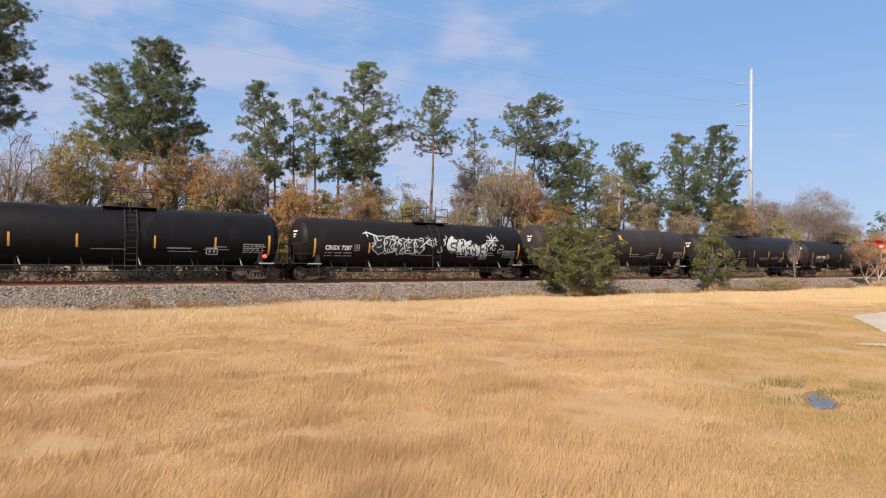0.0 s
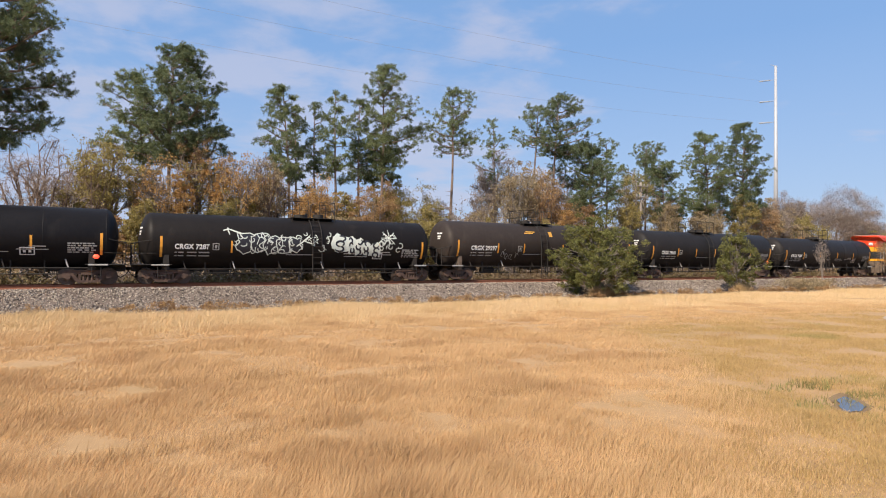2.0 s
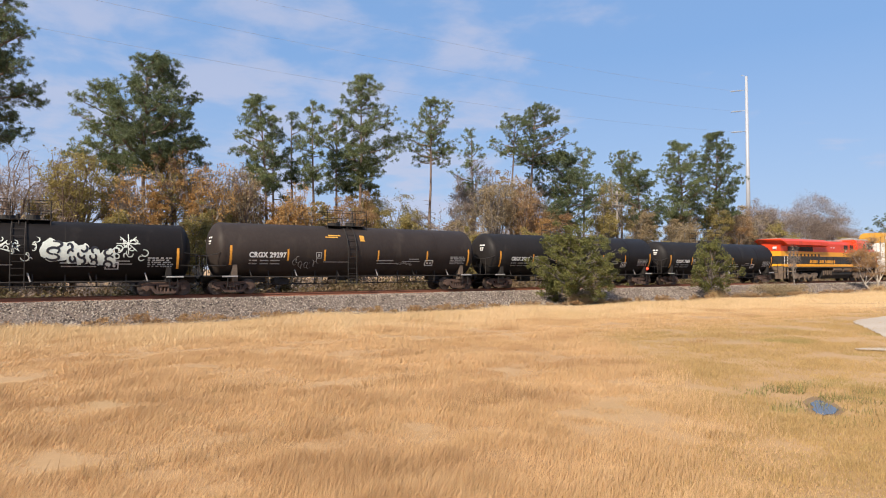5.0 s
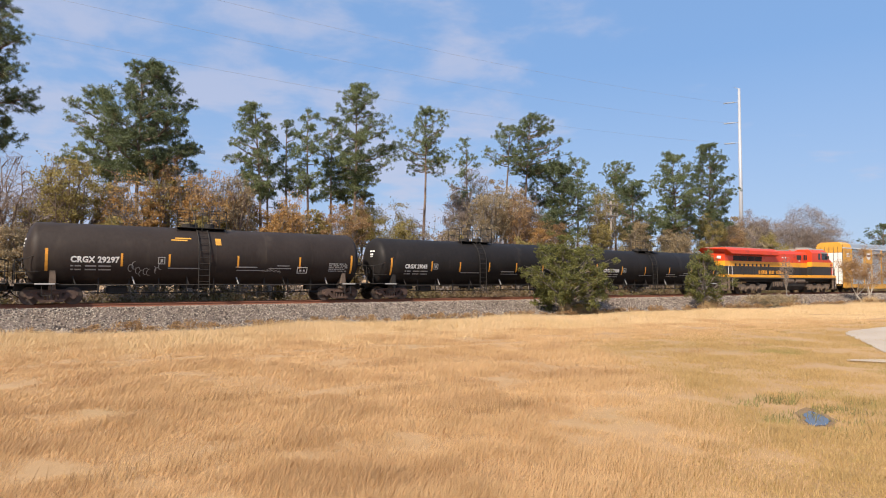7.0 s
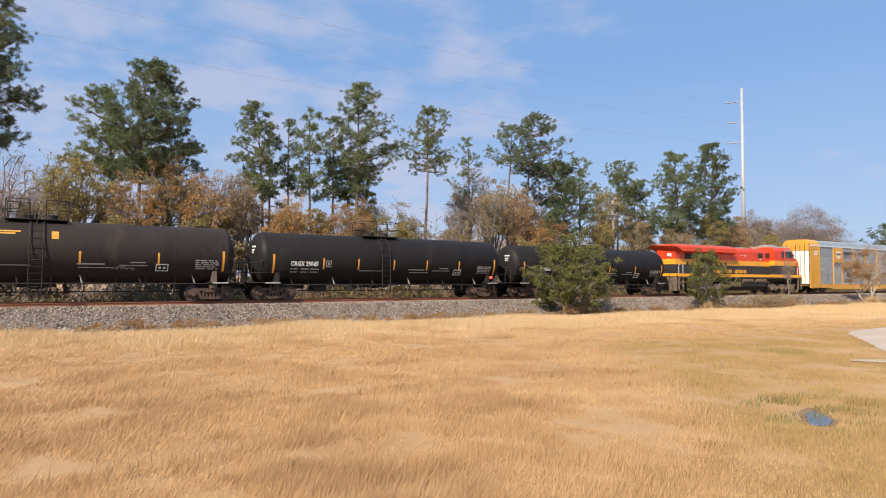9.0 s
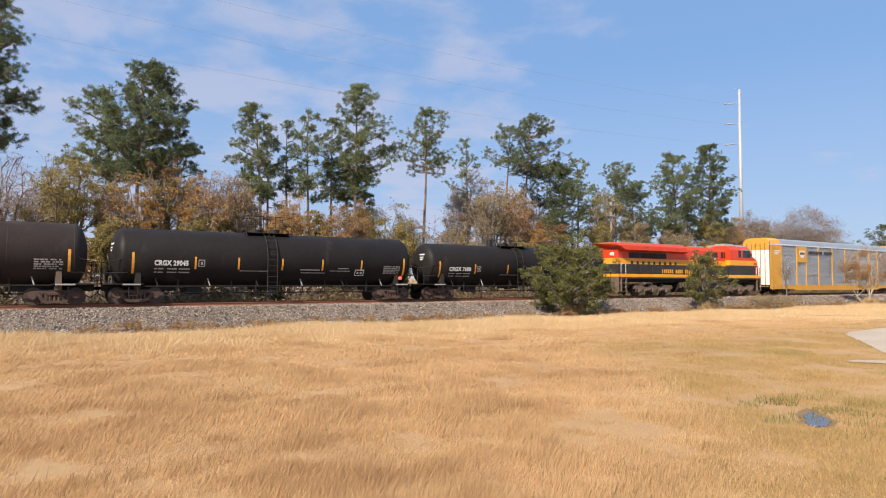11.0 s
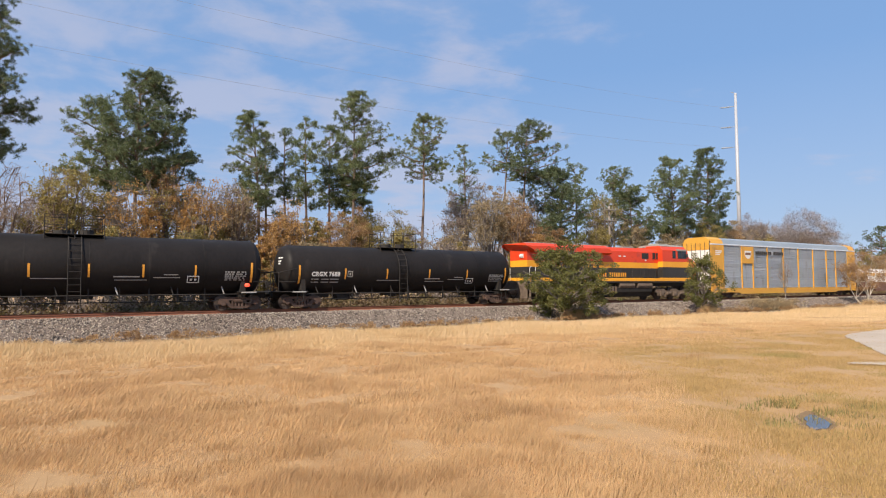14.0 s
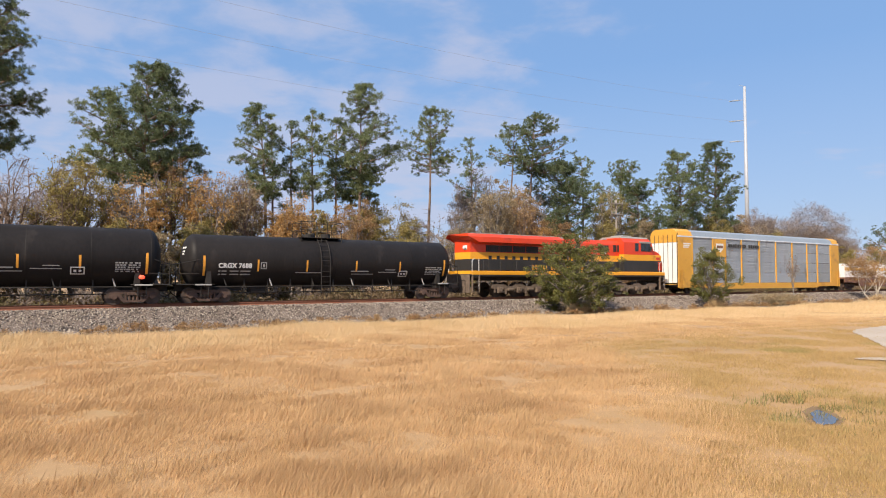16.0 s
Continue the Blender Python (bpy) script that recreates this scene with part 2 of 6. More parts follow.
def big_mesh(name, verts, faces, mat):
    """A large mesh of equal-sided faces from arrays."""
    me = bpy.data.meshes.new(name)
    verts, faces = np.asarray(verts, dtype=np.float32), np.asarray(faces, dtype=np.int32)
    n, k = faces.shape
    me.vertices.add(len(verts))
    me.vertices.foreach_set("co", verts.ravel())
    me.loops.add(n * k)
    me.loops.foreach_set("vertex_index", faces.ravel())
    me.polygons.add(n)
    me.polygons.foreach_set("loop_start", np.arange(0, n * k, k, dtype=np.int32))
    me.materials.append(mat)
    me.update(calc_edges=True)
    return me


def empty(name, m=None):
    ob = new(name)
    ob.empty_display_size = 0.3
    if m:
        ob.matrix_basis = m
    return ob


def link(name, me, parent=None, label=""):
    ob = new(name, me)
    if parent:
        ob.parent = parent
    if label:
        tagged(ob, label)
    return ob


def part(name, bm, mat, parent, label="", smooth=False):
    me = bpy.data.meshes.new(name)
    bm.to_mesh(me)
    bm.free()
    me.materials.append(mat)
    if smooth:
        me.polygons.foreach_set("use_smooth", [True] * len(me.polygons))
    return link(name, me, parent, label)


def add_box(bm, x0, x1, y0, y1, z0, z1, bevel=0.0):
    made = bmesh.ops.create_cube(bm, size=1.0)["verts"]
    for v in made:
        v.co = Vector(((x0 + x1) / 2 + v.co.x * (x1 - x0), (y0 + y1) / 2 + v.co.y * (y1 - y0), (z0 + z1) / 2 + v.co.z * (z1 - z0)))
    if bevel:
        edges = list({e for v in made for e in v.link_edges})
        bmesh.ops.bevel(bm, geom=edges, offset=bevel, segments=1, affect="EDGES")


def box(name, x0, x1, y0, y1, z0, z1, mat, parent, label="", bevel=0.015):
    bm = bmesh.new()
    add_box(bm, x0, x1, y0, y1, z0, z1, bevel)
    return part(name, bm, mat, parent, label)


def add_rod(bm, a, b, r, n=8, r2=None):
    a, b = Vector(a), Vector(b)
    m = Matrix.Translation((a + b) / 2) @ (b - a).to_track_quat("Z", "Y").to_matrix().to_4x4()
    bmesh.ops.create_cone(bm, cap_ends=True, segments=n, radius1=r, radius2=r if r2 is None else r2, depth=(b - a).length, matrix=m)


def rod(name, a, b, r, mat, parent, label="", n=8, smooth=True):
    bm = bmesh.new()
    add_rod(bm, a, b, r, n)
    return part(name, bm, mat, parent, label)


def add_path(bm, points, r, n=6):
    for a, b in zip(points, points[1:]):
        add_rod(bm, a, b, r, n)


def add_prism(bm, outline, y0, y1):
    """An outline in x, z drawn out from y0 to y1."""
    a = [bm.verts.new((x, y0, z)) for x, z in outline]
    b = [bm.verts.new((x, y1, z)) for x, z in outline]
    bm.faces.new(a)
    bm.faces.new(list(reversed(b)))
    for i in range(len(a)):
        j = (i + 1) % len(a)
        bm.faces.new((a[j], a[i], b[i], b[j]))


def add_loft(bm, outline, x0, x1):
    """An outline in y, z drawn out from x0 to x1."""
    a = [bm.verts.new((x0, y, z)) for y, z in outline]
    b = [bm.verts.new((x1, y, z)) for y, z in outline]
    bm.faces.new(a)
    bm.faces.new(list(reversed(b)))
    for i in range(len(a)):
        j = (i + 1) % len(a)
        bm.faces.new((a[j], a[i], b[i], b[j]))
    bmesh.ops.recalc_face_normals(bm, faces=bm.faces[:])


# ---- ground and track bed ----
PUDDLE = (10.3, 5.2)


def field_z(x, y):
    """The field falls gently towards the track."""
    z = 0.5 * (1 - np.clip(y, -20, 31) / 31)
    u, v = 0.89 * (x - PUDDLE[0]) + 0.46 * (y - PUDDLE[1]), 0.89 * (y - PUDDLE[1]) - 0.46 * (x - PUDDLE[0])
    return z - 0.075 * np.exp(-((u / 1.6) ** 2 + (v / 0.8) ** 2))


def soft_noise(x, y, scale, seed):
    """Cheap smooth noise in -1..1 for arrays."""
    r = np.random.RandomState(seed)
    out = np.zeros_like(np.asarray(x, dtype=float))
    for k in range(7):
        a, p, q = r.uniform(0, 6.283), r.uniform(0, 6.283), r.uniform(0.6, 1.7)
        out = out + np.sin((np.cos(a) * x + np.sin(a) * y) * scale * q + p)
    return out / 3.2


def build_ground():
    xs = np.concatenate([[-2500, -900, -300, -100, -50], np.arange(-30, 100, 0.8), np.arange(100, 240, 8), [300, 500, 1000, 3000]])
    ys = np.concatenate([[-600, -200, -60, -30], np.arange(-14, 3, 1.0), np.arange(3, 34, 0.5), np.arange(34, 80, 2.5), [90, 120, 200, 400, 1000, 4000]])
    gx, gy = np.meshgrid(xs, ys, indexing="ij")
    gz = field_z(gx, gy)
    near = (np.abs(gx - 35) < 80) & (gy < 80)
    gz = gz + np.where(near & (np.hypot(gx - PUDDLE[0], gy - PUDDLE[1]) > 2), 0.018 * soft_noise(gx, gy, 1.3, 5) + 0.012 * soft_noise(gx, gy, 3.7, 6), 0)
    v = np.stack([gx, gy, gz], -1).reshape(-1, 3)
    i = np.arange(len(xs) * len(ys)).reshape(len(xs), len(ys))
    f = np.stack([i[:-1, :-1], i[1:, :-1], i[1:, 1:], i[:-1, 1:]], -1).reshape(-1, 4)
    g = link("ground", big_mesh("ground", v, f, M_SOIL))
    g.data.polygons.foreach_set("use_smooth", [True] * len(g.data.polygons))
    tagged(g, "dry tan earth of the field under dead grass", "ground", kind="structure")


build_ground()


def build_bed():
    prof = [(-7.9, -0.12), (-6.9, 0.0), (-5.6, 0.06), (-4.3, 0.16), (-3.4, 0.42), (-2.7, 0.70), (-2.1, 0.90), (-1.6, 0.95), (-0.7, 0.93), (0.7, 0.93), (1.6, 0.95), (2.2, 0.86), (3.2, 0.45), (4.4, -0.12)]
    xs = np.concatenate([np.arange(-60, -10, 2.0), np.arange(-10, 80, 0.22), np.arange(80, 160, 0.8), np.arange(160, 480, 6.0)])
    r = np.random.RandomState(3)
    v = []
    for x in xs:
        wob = 0.25 * math.sin(x * 0.31) + 0.15 * math.sin(x * 0.83 + 1)
        for k, (y, z) in enumerate(prof):
            edge = 1.0 if k < 4 else 0.3
            v.append((x, TRACK + y + wob * edge + r.uniform(-0.05, 0.05), z + r.uniform(-0.025, 0.025)))
    n = len(prof)
    f = [(i * n + k, i * n + n + k, i * n + n + k + 1, i * n + k + 1) for i in range(len(xs) - 1) for k in range(n - 1)]
    bed = link("ballast_bed", big_mesh("ballast_bed", v, f, M_BALLAST))
    tagged(bed, "grey crushed stone ballast bank under the rails", "ballast", kind="structure")
    # loose stones
    count = 50000
    u = r.rand(count)
    x = np.where(u < 0.75, r.uniform(-6, 45, count), r.uniform(45, 95, count))
    y = -1.15 - 5.7 * r.rand(count) ** 1.15
    z = np.interp(y, [p[0] for p in prof], [p[1] for p in prof]) + r.uniform(0.0, 0.04, count)
    wob = 0.25 * np.sin(x * 0.31) + 0.15 * np.sin(x * 0.83 + 1)
    y = y + TRACK + wob * np.interp(y, [-4.3, -3.4], [1.0, 0.3])
    size = r.uniform(0.028, 0.06, count) * np.where(x > 45, 1.35, 1.0)
    octa = np.array([(1, 0, 0), (-1, 0, 0), (0, 1, 0), (0, -1, 0), (0, 0, 1), (0, 0, -1)], dtype=float)
    tri = np.array([(0, 2, 4), (2, 1, 4), (1, 3, 4), (3, 0, 4), (2, 0, 5), (1, 2, 5), (3, 1, 5), (0, 3, 5)])
    pts = octa[None] * size[:, None, None] * r.uniform(0.6, 1.25, (count, 6, 1))
    a, b = r.uniform(0, 6.283, count), r.uniform(-0.8, 0.8, count)
    ca, sa, cb, sb = np.cos(a)[:, None], np.sin(a)[:, None], np.cos(b)[:, None], np.sin(b)[:, None]
    px, py, pz = pts[..., 0] * ca - pts[..., 1] * sa, pts[..., 0] * sa + pts[..., 1] * ca, pts[..., 2]
    px, pz = px * cb - pz * sb, px * sb + pz * cb
    verts = np.stack([px + x[:, None], py + y[:, None], pz + z[:, None]], -1).reshape(-1, 3)
    faces = (tri[None] + 6 * np.arange(count)[:, None, None]).reshape(-1, 3)
    st = link("ballast_stones", big_mesh("ballast_stones", verts, faces, M_STONE))
    tagged(st, "loose light and dark grey crushed ballast stones", "stones", kind="stuff")


build_bed()


def build_track():
    track = empty("railway_track", pose(0, TRACK, 0))
    tagged(track, "rusty steel rails on dark timber ties in ballast", "railway track")
    half = [(0.0, 0.0), (0.07, 0.0), (0.07, 0.015), (0.012, 0.035), (0.012, 0.125), (0.036, 0.14), (0.036, 0.172), (0.028, 0.18), (0.0, 0.18)]
    outline = half + [(-y, z) for y, z in reversed(half[1:-1])]
    for side in (-0.755, 0.755):
        bm = bmesh.new()
        add_loft(bm, [(side + y, RAIL - 0.18 + z) for y, z in outline], -60, 480)
        part("rail", bm, M_RUST, track)
    bm = bmesh.new()
    add_box(bm, -0.115, 0.115, -1.3, 1.3, -0.17, 0.0, 0.012)
    me = bpy.data.meshes.new("tie")
    bm.to_mesh(me)
    bm.free()
    me.materials.append(M_TIE)
    r = random.Random(4)
    for k in range(230):
        t = link("tie", me, track)
        t.matrix_basis = pose(-12 + k * 0.55 + r.uniform(-0.03, 0.03), r.uniform(-0.06, 0.06), RAIL - 0.18, 0, 0, r.uniform(-1.5, 1.5))


build_track()


# ---- grass ----
def blades(name, x, y, h, w, lean, mat, label, seed):
    """Single blades of grass, each a thin bent strip."""
    r = np.random.RandomState(seed)
    n = len(x)
    a = r.uniform(0, 6.283, n)
    dx, dy = np.cos(a) * w, np.sin(a) * w
    b = r.uniform(0, 6.283, n)
    tilt = np.abs(r.normal(0, 0.5, n))
    tx = (np.cos(b) * tilt + lean[0]) * h
    ty = (np.sin(b) * tilt + lean[1]) * h
    z = field_z(x, y) - 0.01
    v = np.empty((n, 3, 3), dtype=np.float32)
    v[:, 0] = np.stack([x - dx, y - dy, z], -1)
    v[:, 1] = np.stack([x + dx, y + dy, z], -1)
    v[:, 2] = np.stack([x + tx, y + ty, z + h], -1)
    ob = link(name, big_mesh(name, v.reshape(-1, 3), np.arange(3 * n).reshape(-1, 3), mat))
    tagged(ob, label, "grass", kind="stuff")


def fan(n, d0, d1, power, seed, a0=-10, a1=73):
    """Places in a fan that covers the camera's view of the field, sparser with the distance from the camera."""
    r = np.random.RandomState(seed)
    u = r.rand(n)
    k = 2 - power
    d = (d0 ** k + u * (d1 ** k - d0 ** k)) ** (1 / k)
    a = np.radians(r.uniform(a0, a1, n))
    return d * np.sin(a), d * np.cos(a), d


def mown(x, y):
    """1 where the grass is cut short and greener, towards the gravel lot; 0 in the long grass."""
    edge = x * 0.80 - y * 0.62 - 1.3 + 0.9 * soft_noise(x, y, 0.45, 8)
    return np.clip(edge / 2.5, 0, 1) * np.clip((20 - y) / 6, 0, 1)


LOT_CORNERS = [(27.4, 12.5), (29.0, 13.4), (31.5, 13.9), (39.0, 14.3), (60, 15.5), (70, 10), (50, 4), (24, 6.2), (20.4, 7.3), (20.9, 8.3), (21.9, 9.1), (24.2, 10.4)]
STRIP_CORNERS = [(18.1, 8.45), (18.9, 8.4), (19.6, 7.75), (20.6, 6.5), (23, 3), (22, 2.5), (19.3, 6.2), (18.7, 7.5)]


def rounded(corners, rounds=3, jitter=0.05, seed=12):
    """The outline with its corners cut again and again, and a little ragged."""
    r = random.Random(seed)
    for k in range(rounds):
        corners = [p for a, b in zip(corners, corners[1:] + corners[:1]) for p in ((0.75 * a[0] + 0.25 * b[0], 0.75 * a[1] + 0.25 * b[1]), (0.25 * a[0] + 0.75 * b[0], 0.25 * a[1] + 0.75 * b[1]))]
    return [(x + r.uniform(-jitter, jitter), y + r.uniform(-jitter, jitter)) for x, y in corners]


LOT = rounded(LOT_CORNERS)
STRIP = rounded(STRIP_CORNERS, jitter=0.02)


def on_lot(x, y):
    inside = np.zeros(len(x), dtype=bool)
    for edge in (LOT, STRIP):
        within = np.zeros(len(x), dtype=bool)
        for (ax, ay), (bx, by) in zip(edge, edge[1:] + edge[:1]):
            within ^= ((ay > y) != (by > y)) & (x < (bx - ax) * (y - ay) / (by - ay + 1e-9) + ax)
        inside |= within & (np.random.RandomState(3).rand(len(x)) < (0.93 if edge is LOT else 0.45))
    return inside


def build_grass():
    # dense blades only where the camera looks, thickest close to it
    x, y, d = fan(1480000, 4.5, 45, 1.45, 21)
    r = np.random.RandomState(22)
    m = mown(x, y)
    far_edge = 30.0 + 0.25 * np.sin(x * 0.31) + 0.5 * soft_noise(x, y, 1.1, 30) + np.abs(r.normal(0, 0.3, len(x)))
    keep = (y < far_edge) & ~on_lot(x, y) & (np.hypot((0.89 * (x - PUDDLE[0]) + 0.46 * (y - PUDDLE[1])) / 0.66, (0.89 * (y - PUDDLE[1]) - 0.46 * (x - PUDDLE[0])) / 0.26) > 1)
    clump = soft_noise(x, y, 1.6, 9) + 0.7 * soft_noise(x, y, 5.0, 10)
    keep &= r.rand(len(x)) < np.clip(0.85 + 0.25 * clump, 0.62, 1)
    short = keep & (r.rand(len(x)) < m)
    long = keep & ~short
    # strips where the mower has passed along the track
    strip = 0.5 + 0.5 * np.sin(y * 1.5 + 0.05 * x + soft_noise(x, y, 0.25, 12))
    h = (0.062 + 0.035 * strip + 0.042 * np.clip(clump, -1, 1.6)) * r.uniform(0.45, 1.5, len(x))
    # two old wheel ruts that bend with the field's edge
    line = 19.5 - 0.0025 * x * x
    rut = np.exp(-((y - line) / 0.22) ** 2) + np.exp(-((y - line + 1.3) / 0.22) ** 2)
    h = np.clip(h * (1 - 0.8 * np.clip(rut, 0, 1)), 0.02, 0.5)
    # blades widen with the distance from the camera
    w = 0.0018 + 0.00032 * d
    blades("field_grass", x[long], y[long], h[long], w[long], (0.42, 0.10), M_GRASS, "long dead tan grass leaning in the wind", 23)
    hs = np.clip(0.045 + 0.02 * clump, 0.02, 0.15) * r.uniform(0.6, 1.5, len(x))
    blades("mown_grass", x[short], y[short], hs[short], w[short], (0.15, 0.05), M_OLIVE_GRASS, "short olive tan mown grass beside the puddle", 24)
    # thinner rough grass over the rest of the field, outside the camera's fan
    n = 170000
    x, y = r.uniform(-45, 130, n), r.uniform(-28, 30.2, n)
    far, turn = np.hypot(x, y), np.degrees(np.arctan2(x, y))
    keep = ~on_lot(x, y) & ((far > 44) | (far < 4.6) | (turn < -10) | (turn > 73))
    x, y = x[keep], y[keep]
    blades("rough_grass", x, y, r.uniform(0.04, 0.14, len(x)), np.full(len(x), 0.007), (0.15, 0.05), M_GRASS, "thin rough dead grass over the open field", 35)
    # tall pale grass along the foot of the ballast
    n = 230000
    x = np.concatenate([r.uniform(-8, 45, n), r.uniform(45, 130, n // 2)])
    y = 20.3 - 0.0016 * np.minimum(x, 40) ** 2 + r.beta(1.7, 1.25, len(x)) * (11.2 + 0.0016 * np.minimum(x, 40) ** 2)
    keep = y < 29.9 + 0.25 * np.sin(x * 0.31) + 0.6 * soft_noise(x, y, 0.9, 31) + np.abs(r.normal(0, 0.35, len(x)))
    x, y = x[keep], y[keep]
    h = np.clip(0.26 + 0.12 * soft_noise(x, y, 0.7, 32), 0.08, 0.6) * np.clip((y - 17) / 10, 0.35, 1) * r.uniform(0.4, 1.3, len(x))
    blades("tall_grass", x, y, h, 0.009 + 0.0002 * np.abs(x), (0.2, 0.05), M_TALL, "tall pale straw grass along the ballast bank", 33)
    # dry weeds on the far side of the track
    n = 60000
    x, y = r.uniform(-14, 130, n), 41.0 + 6.5 * r.rand(n)
    blades("far_side_weeds", x, y, r.uniform(0.25, 0.95, n), np.full(n, 0.016), (0.1, 0.0), M_TUFT, "dry brown weeds on the far side of the track", 37)
    # brown tufts standing out of the field
    for tx, ty, spread in ((6.15, 8.16, 0.42), (6.5, 8.35, 0.3), (11.2, 10.1, 0.4), (16.8, 12.0, 0.35), (6.6, 10.64, 0.4), (6.2, 10.9, 0.4), (5.6, 10.8, 0.35), (20.2, 12.5, 0.5), (7.7, 14.4, 0.5), (2.3, 11.9, 0.45), (3.0, 11.8, 0.4), (0.1, 10.0, 0.5), (4.0, 10.3, 0.4), (0.6, 7.6, 0.4), (2.4, 7.9, 0.35)):
        n = 260
        tx, ty = tx + r.normal(0, spread * 1.6, n), ty + r.normal(0, spread * 0.55, n)
        blades("brown_tuft", tx, ty, r.uniform(0.08, 0.26, n), np.full(n, 0.005), (0.25, 0.08), M_TUFT, "brown dry tuft in the dead grass", 36)
    # green weeds round the puddle
    a, q = r.uniform(0, 6.283, 4200), np.abs(r.normal(0.74, 0.30, 4200))
    x, y = PUDDLE[0] + 0.25 + 0.89 * np.cos(a) * q * 1.7 - 0.46 * np.sin(a) * q, PUDDLE[1] + 0.15 + 0.46 * np.cos(a) * q * 1.7 + 0.89 * np.sin(a) * q
    keep = (r.rand(4200) < 0.4 + 0.6 * (y + 0.5 * x > PUDDLE[1] + 0.5 * PUDDLE[0] + 0.5)) & (soft_noise(x, y, 5.0, 14) > 0.0)
    x, y = x[keep], y[keep]
    blades("green_weeds", x, y, r.uniform(0.03, 0.15, len(x)), np.full(len(x), 0.008), (0.1, 0.0), M_GREEN_GRASS, "green weeds growing round the puddle", 34)


def flat_sheet(name, outline, lift, mat, step_noise=0.0):
    bm = bmesh.new()
    vs = [bm.verts.new((px, py, float(field_z(np.float64(px), np.float64(py))) + lift)) for px, py in outline]
    bm.faces.new(vs)
    bmesh.ops.triangulate(bm, faces=bm.faces[:])
    bmesh.ops.recalc_face_normals(bm, faces=bm.faces[:])
    return part(name, bm, mat, None)


def build_flats():
    lot = flat_sheet("gravel_lot", LOT, 0.03, M_GRAVEL)
    tagged(lot, "pale bare gravel lot at the field's edge", "gravel", kind="structure")
    strip = flat_sheet("gravel_strip", STRIP, 0.035, M_GRAVEL)
    tagged(strip, "narrow bare gravel strip in the mown grass", "gravel", kind="structure")
    r = random.Random(7)
    z = float(field_z(np.float64(PUDDLE[0]), np.float64(PUDDLE[1])))
    for name, size, lift, mat, label in (("mud_rim", 0.46, 0.020, M_MUD, "wet brown mud round the puddle"), ("puddle", 0.28, 0.030, M_WATER, "still rain puddle reflecting the blue sky")):
        bm = bmesh.new()
        ring = []
        for k in range(40):
            a = k / 40 * 6.283
            q = size * (1 + 0.16 * math.sin(2 * a + 1) + 0.12 * math.sin(3 * a) + 0.08 * math.sin(7 * a) + r.uniform(-0.04, 0.04))
            du, dv = 1.75 * q * math.cos(a), 0.68 * q * math.sin(a)
            ring.append(bm.verts.new((PUDDLE[0] + 0.89 * du - 0.46 * dv, PUDDLE[1] + 0.46 * du + 0.89 * dv, z + lift)))
        bm.faces.new(ring)
        tagged(part(name, bm, mat, None), label, "puddle" if name == "puddle" else "mud", kind="structure")


build_flats()
build_grass()


# ---- trees ----
def tube(verts, faces, points, radii, n=5):
    start = len(verts)
    for k, (p, rad) in enumerate(zip(points, radii)):
        q = points[min(k + 1, len(points) - 1)] - points[max(k - 1, 0)]
        q = q.normalized() if q.length > 1e-6 else Vector((0, 0, 1))
        side = q.orthogonal().normalized()
        up = q.cross(side)
        for j in range(n):
            a = 6.2832 * j / n
            verts.append(p + (side * math.cos(a) + up * math.sin(a)) * rad)
    for k in range(len(points) - 1):
        for j in range(n):
            a, b = start + k * n + j, start + k * n + (j + 1) % n
            faces.append((a, b, b + n, a + n))


def limb(a, b, sag, rnd, steps=4):
    pts = []
    for k in range(steps + 1):
        u = k / steps
        p = a.lerp(b, u)
        p.z += sag * math.sin(u * math.pi)
        if 0 < k < steps:
            p += Vector((rnd.uniform(-1, 1), rnd.uniform(-1, 1), rnd.uniform(-1, 1))) * (b - a).length * 0.045
        pts.append(p)
    return pts


def leaf_cloud(name, centres, radii, counts, length, width, mat, seed, parent, flat=0.0):
    """Small leaves in clumps: centres, radii (x, y, z) and how many leaves for each clump."""
    r = np.random.RandomState(seed)
    c = np.repeat(np.array(centres), counts, axis=0)
    q = np.repeat(np.array(radii), counts, axis=0)
    n = len(c)
    u = r.normal(0, 1, (n, 3))
    u /= np.linalg.norm(u, axis=1)[:, None]
    p = c + u * q * (r.rand(n, 1) ** 0.45)
    d1 = r.normal(0, 1, (n, 3)) + u * 0.6
    d1[:, 2] += 0.25
    d1 /= np.linalg.norm(d1, axis=1)[:, None]
    d2 = np.cross(d1, r.normal(0, 1, (n, 3)))
    d2 /= np.linalg.norm(d2, axis=1)[:, None]
    s = r.uniform(0.6, 1.3, (n, 1))
    a, b = d1 * s * length / 2, d2 * s * width / 2
    v = np.stack([p - a, p + b, p + a, p - b], 1).reshape(-1, 3)
    return link(name, big_mesh(name, v, np.arange(4 * n).reshape(-1, 4), mat), parent)


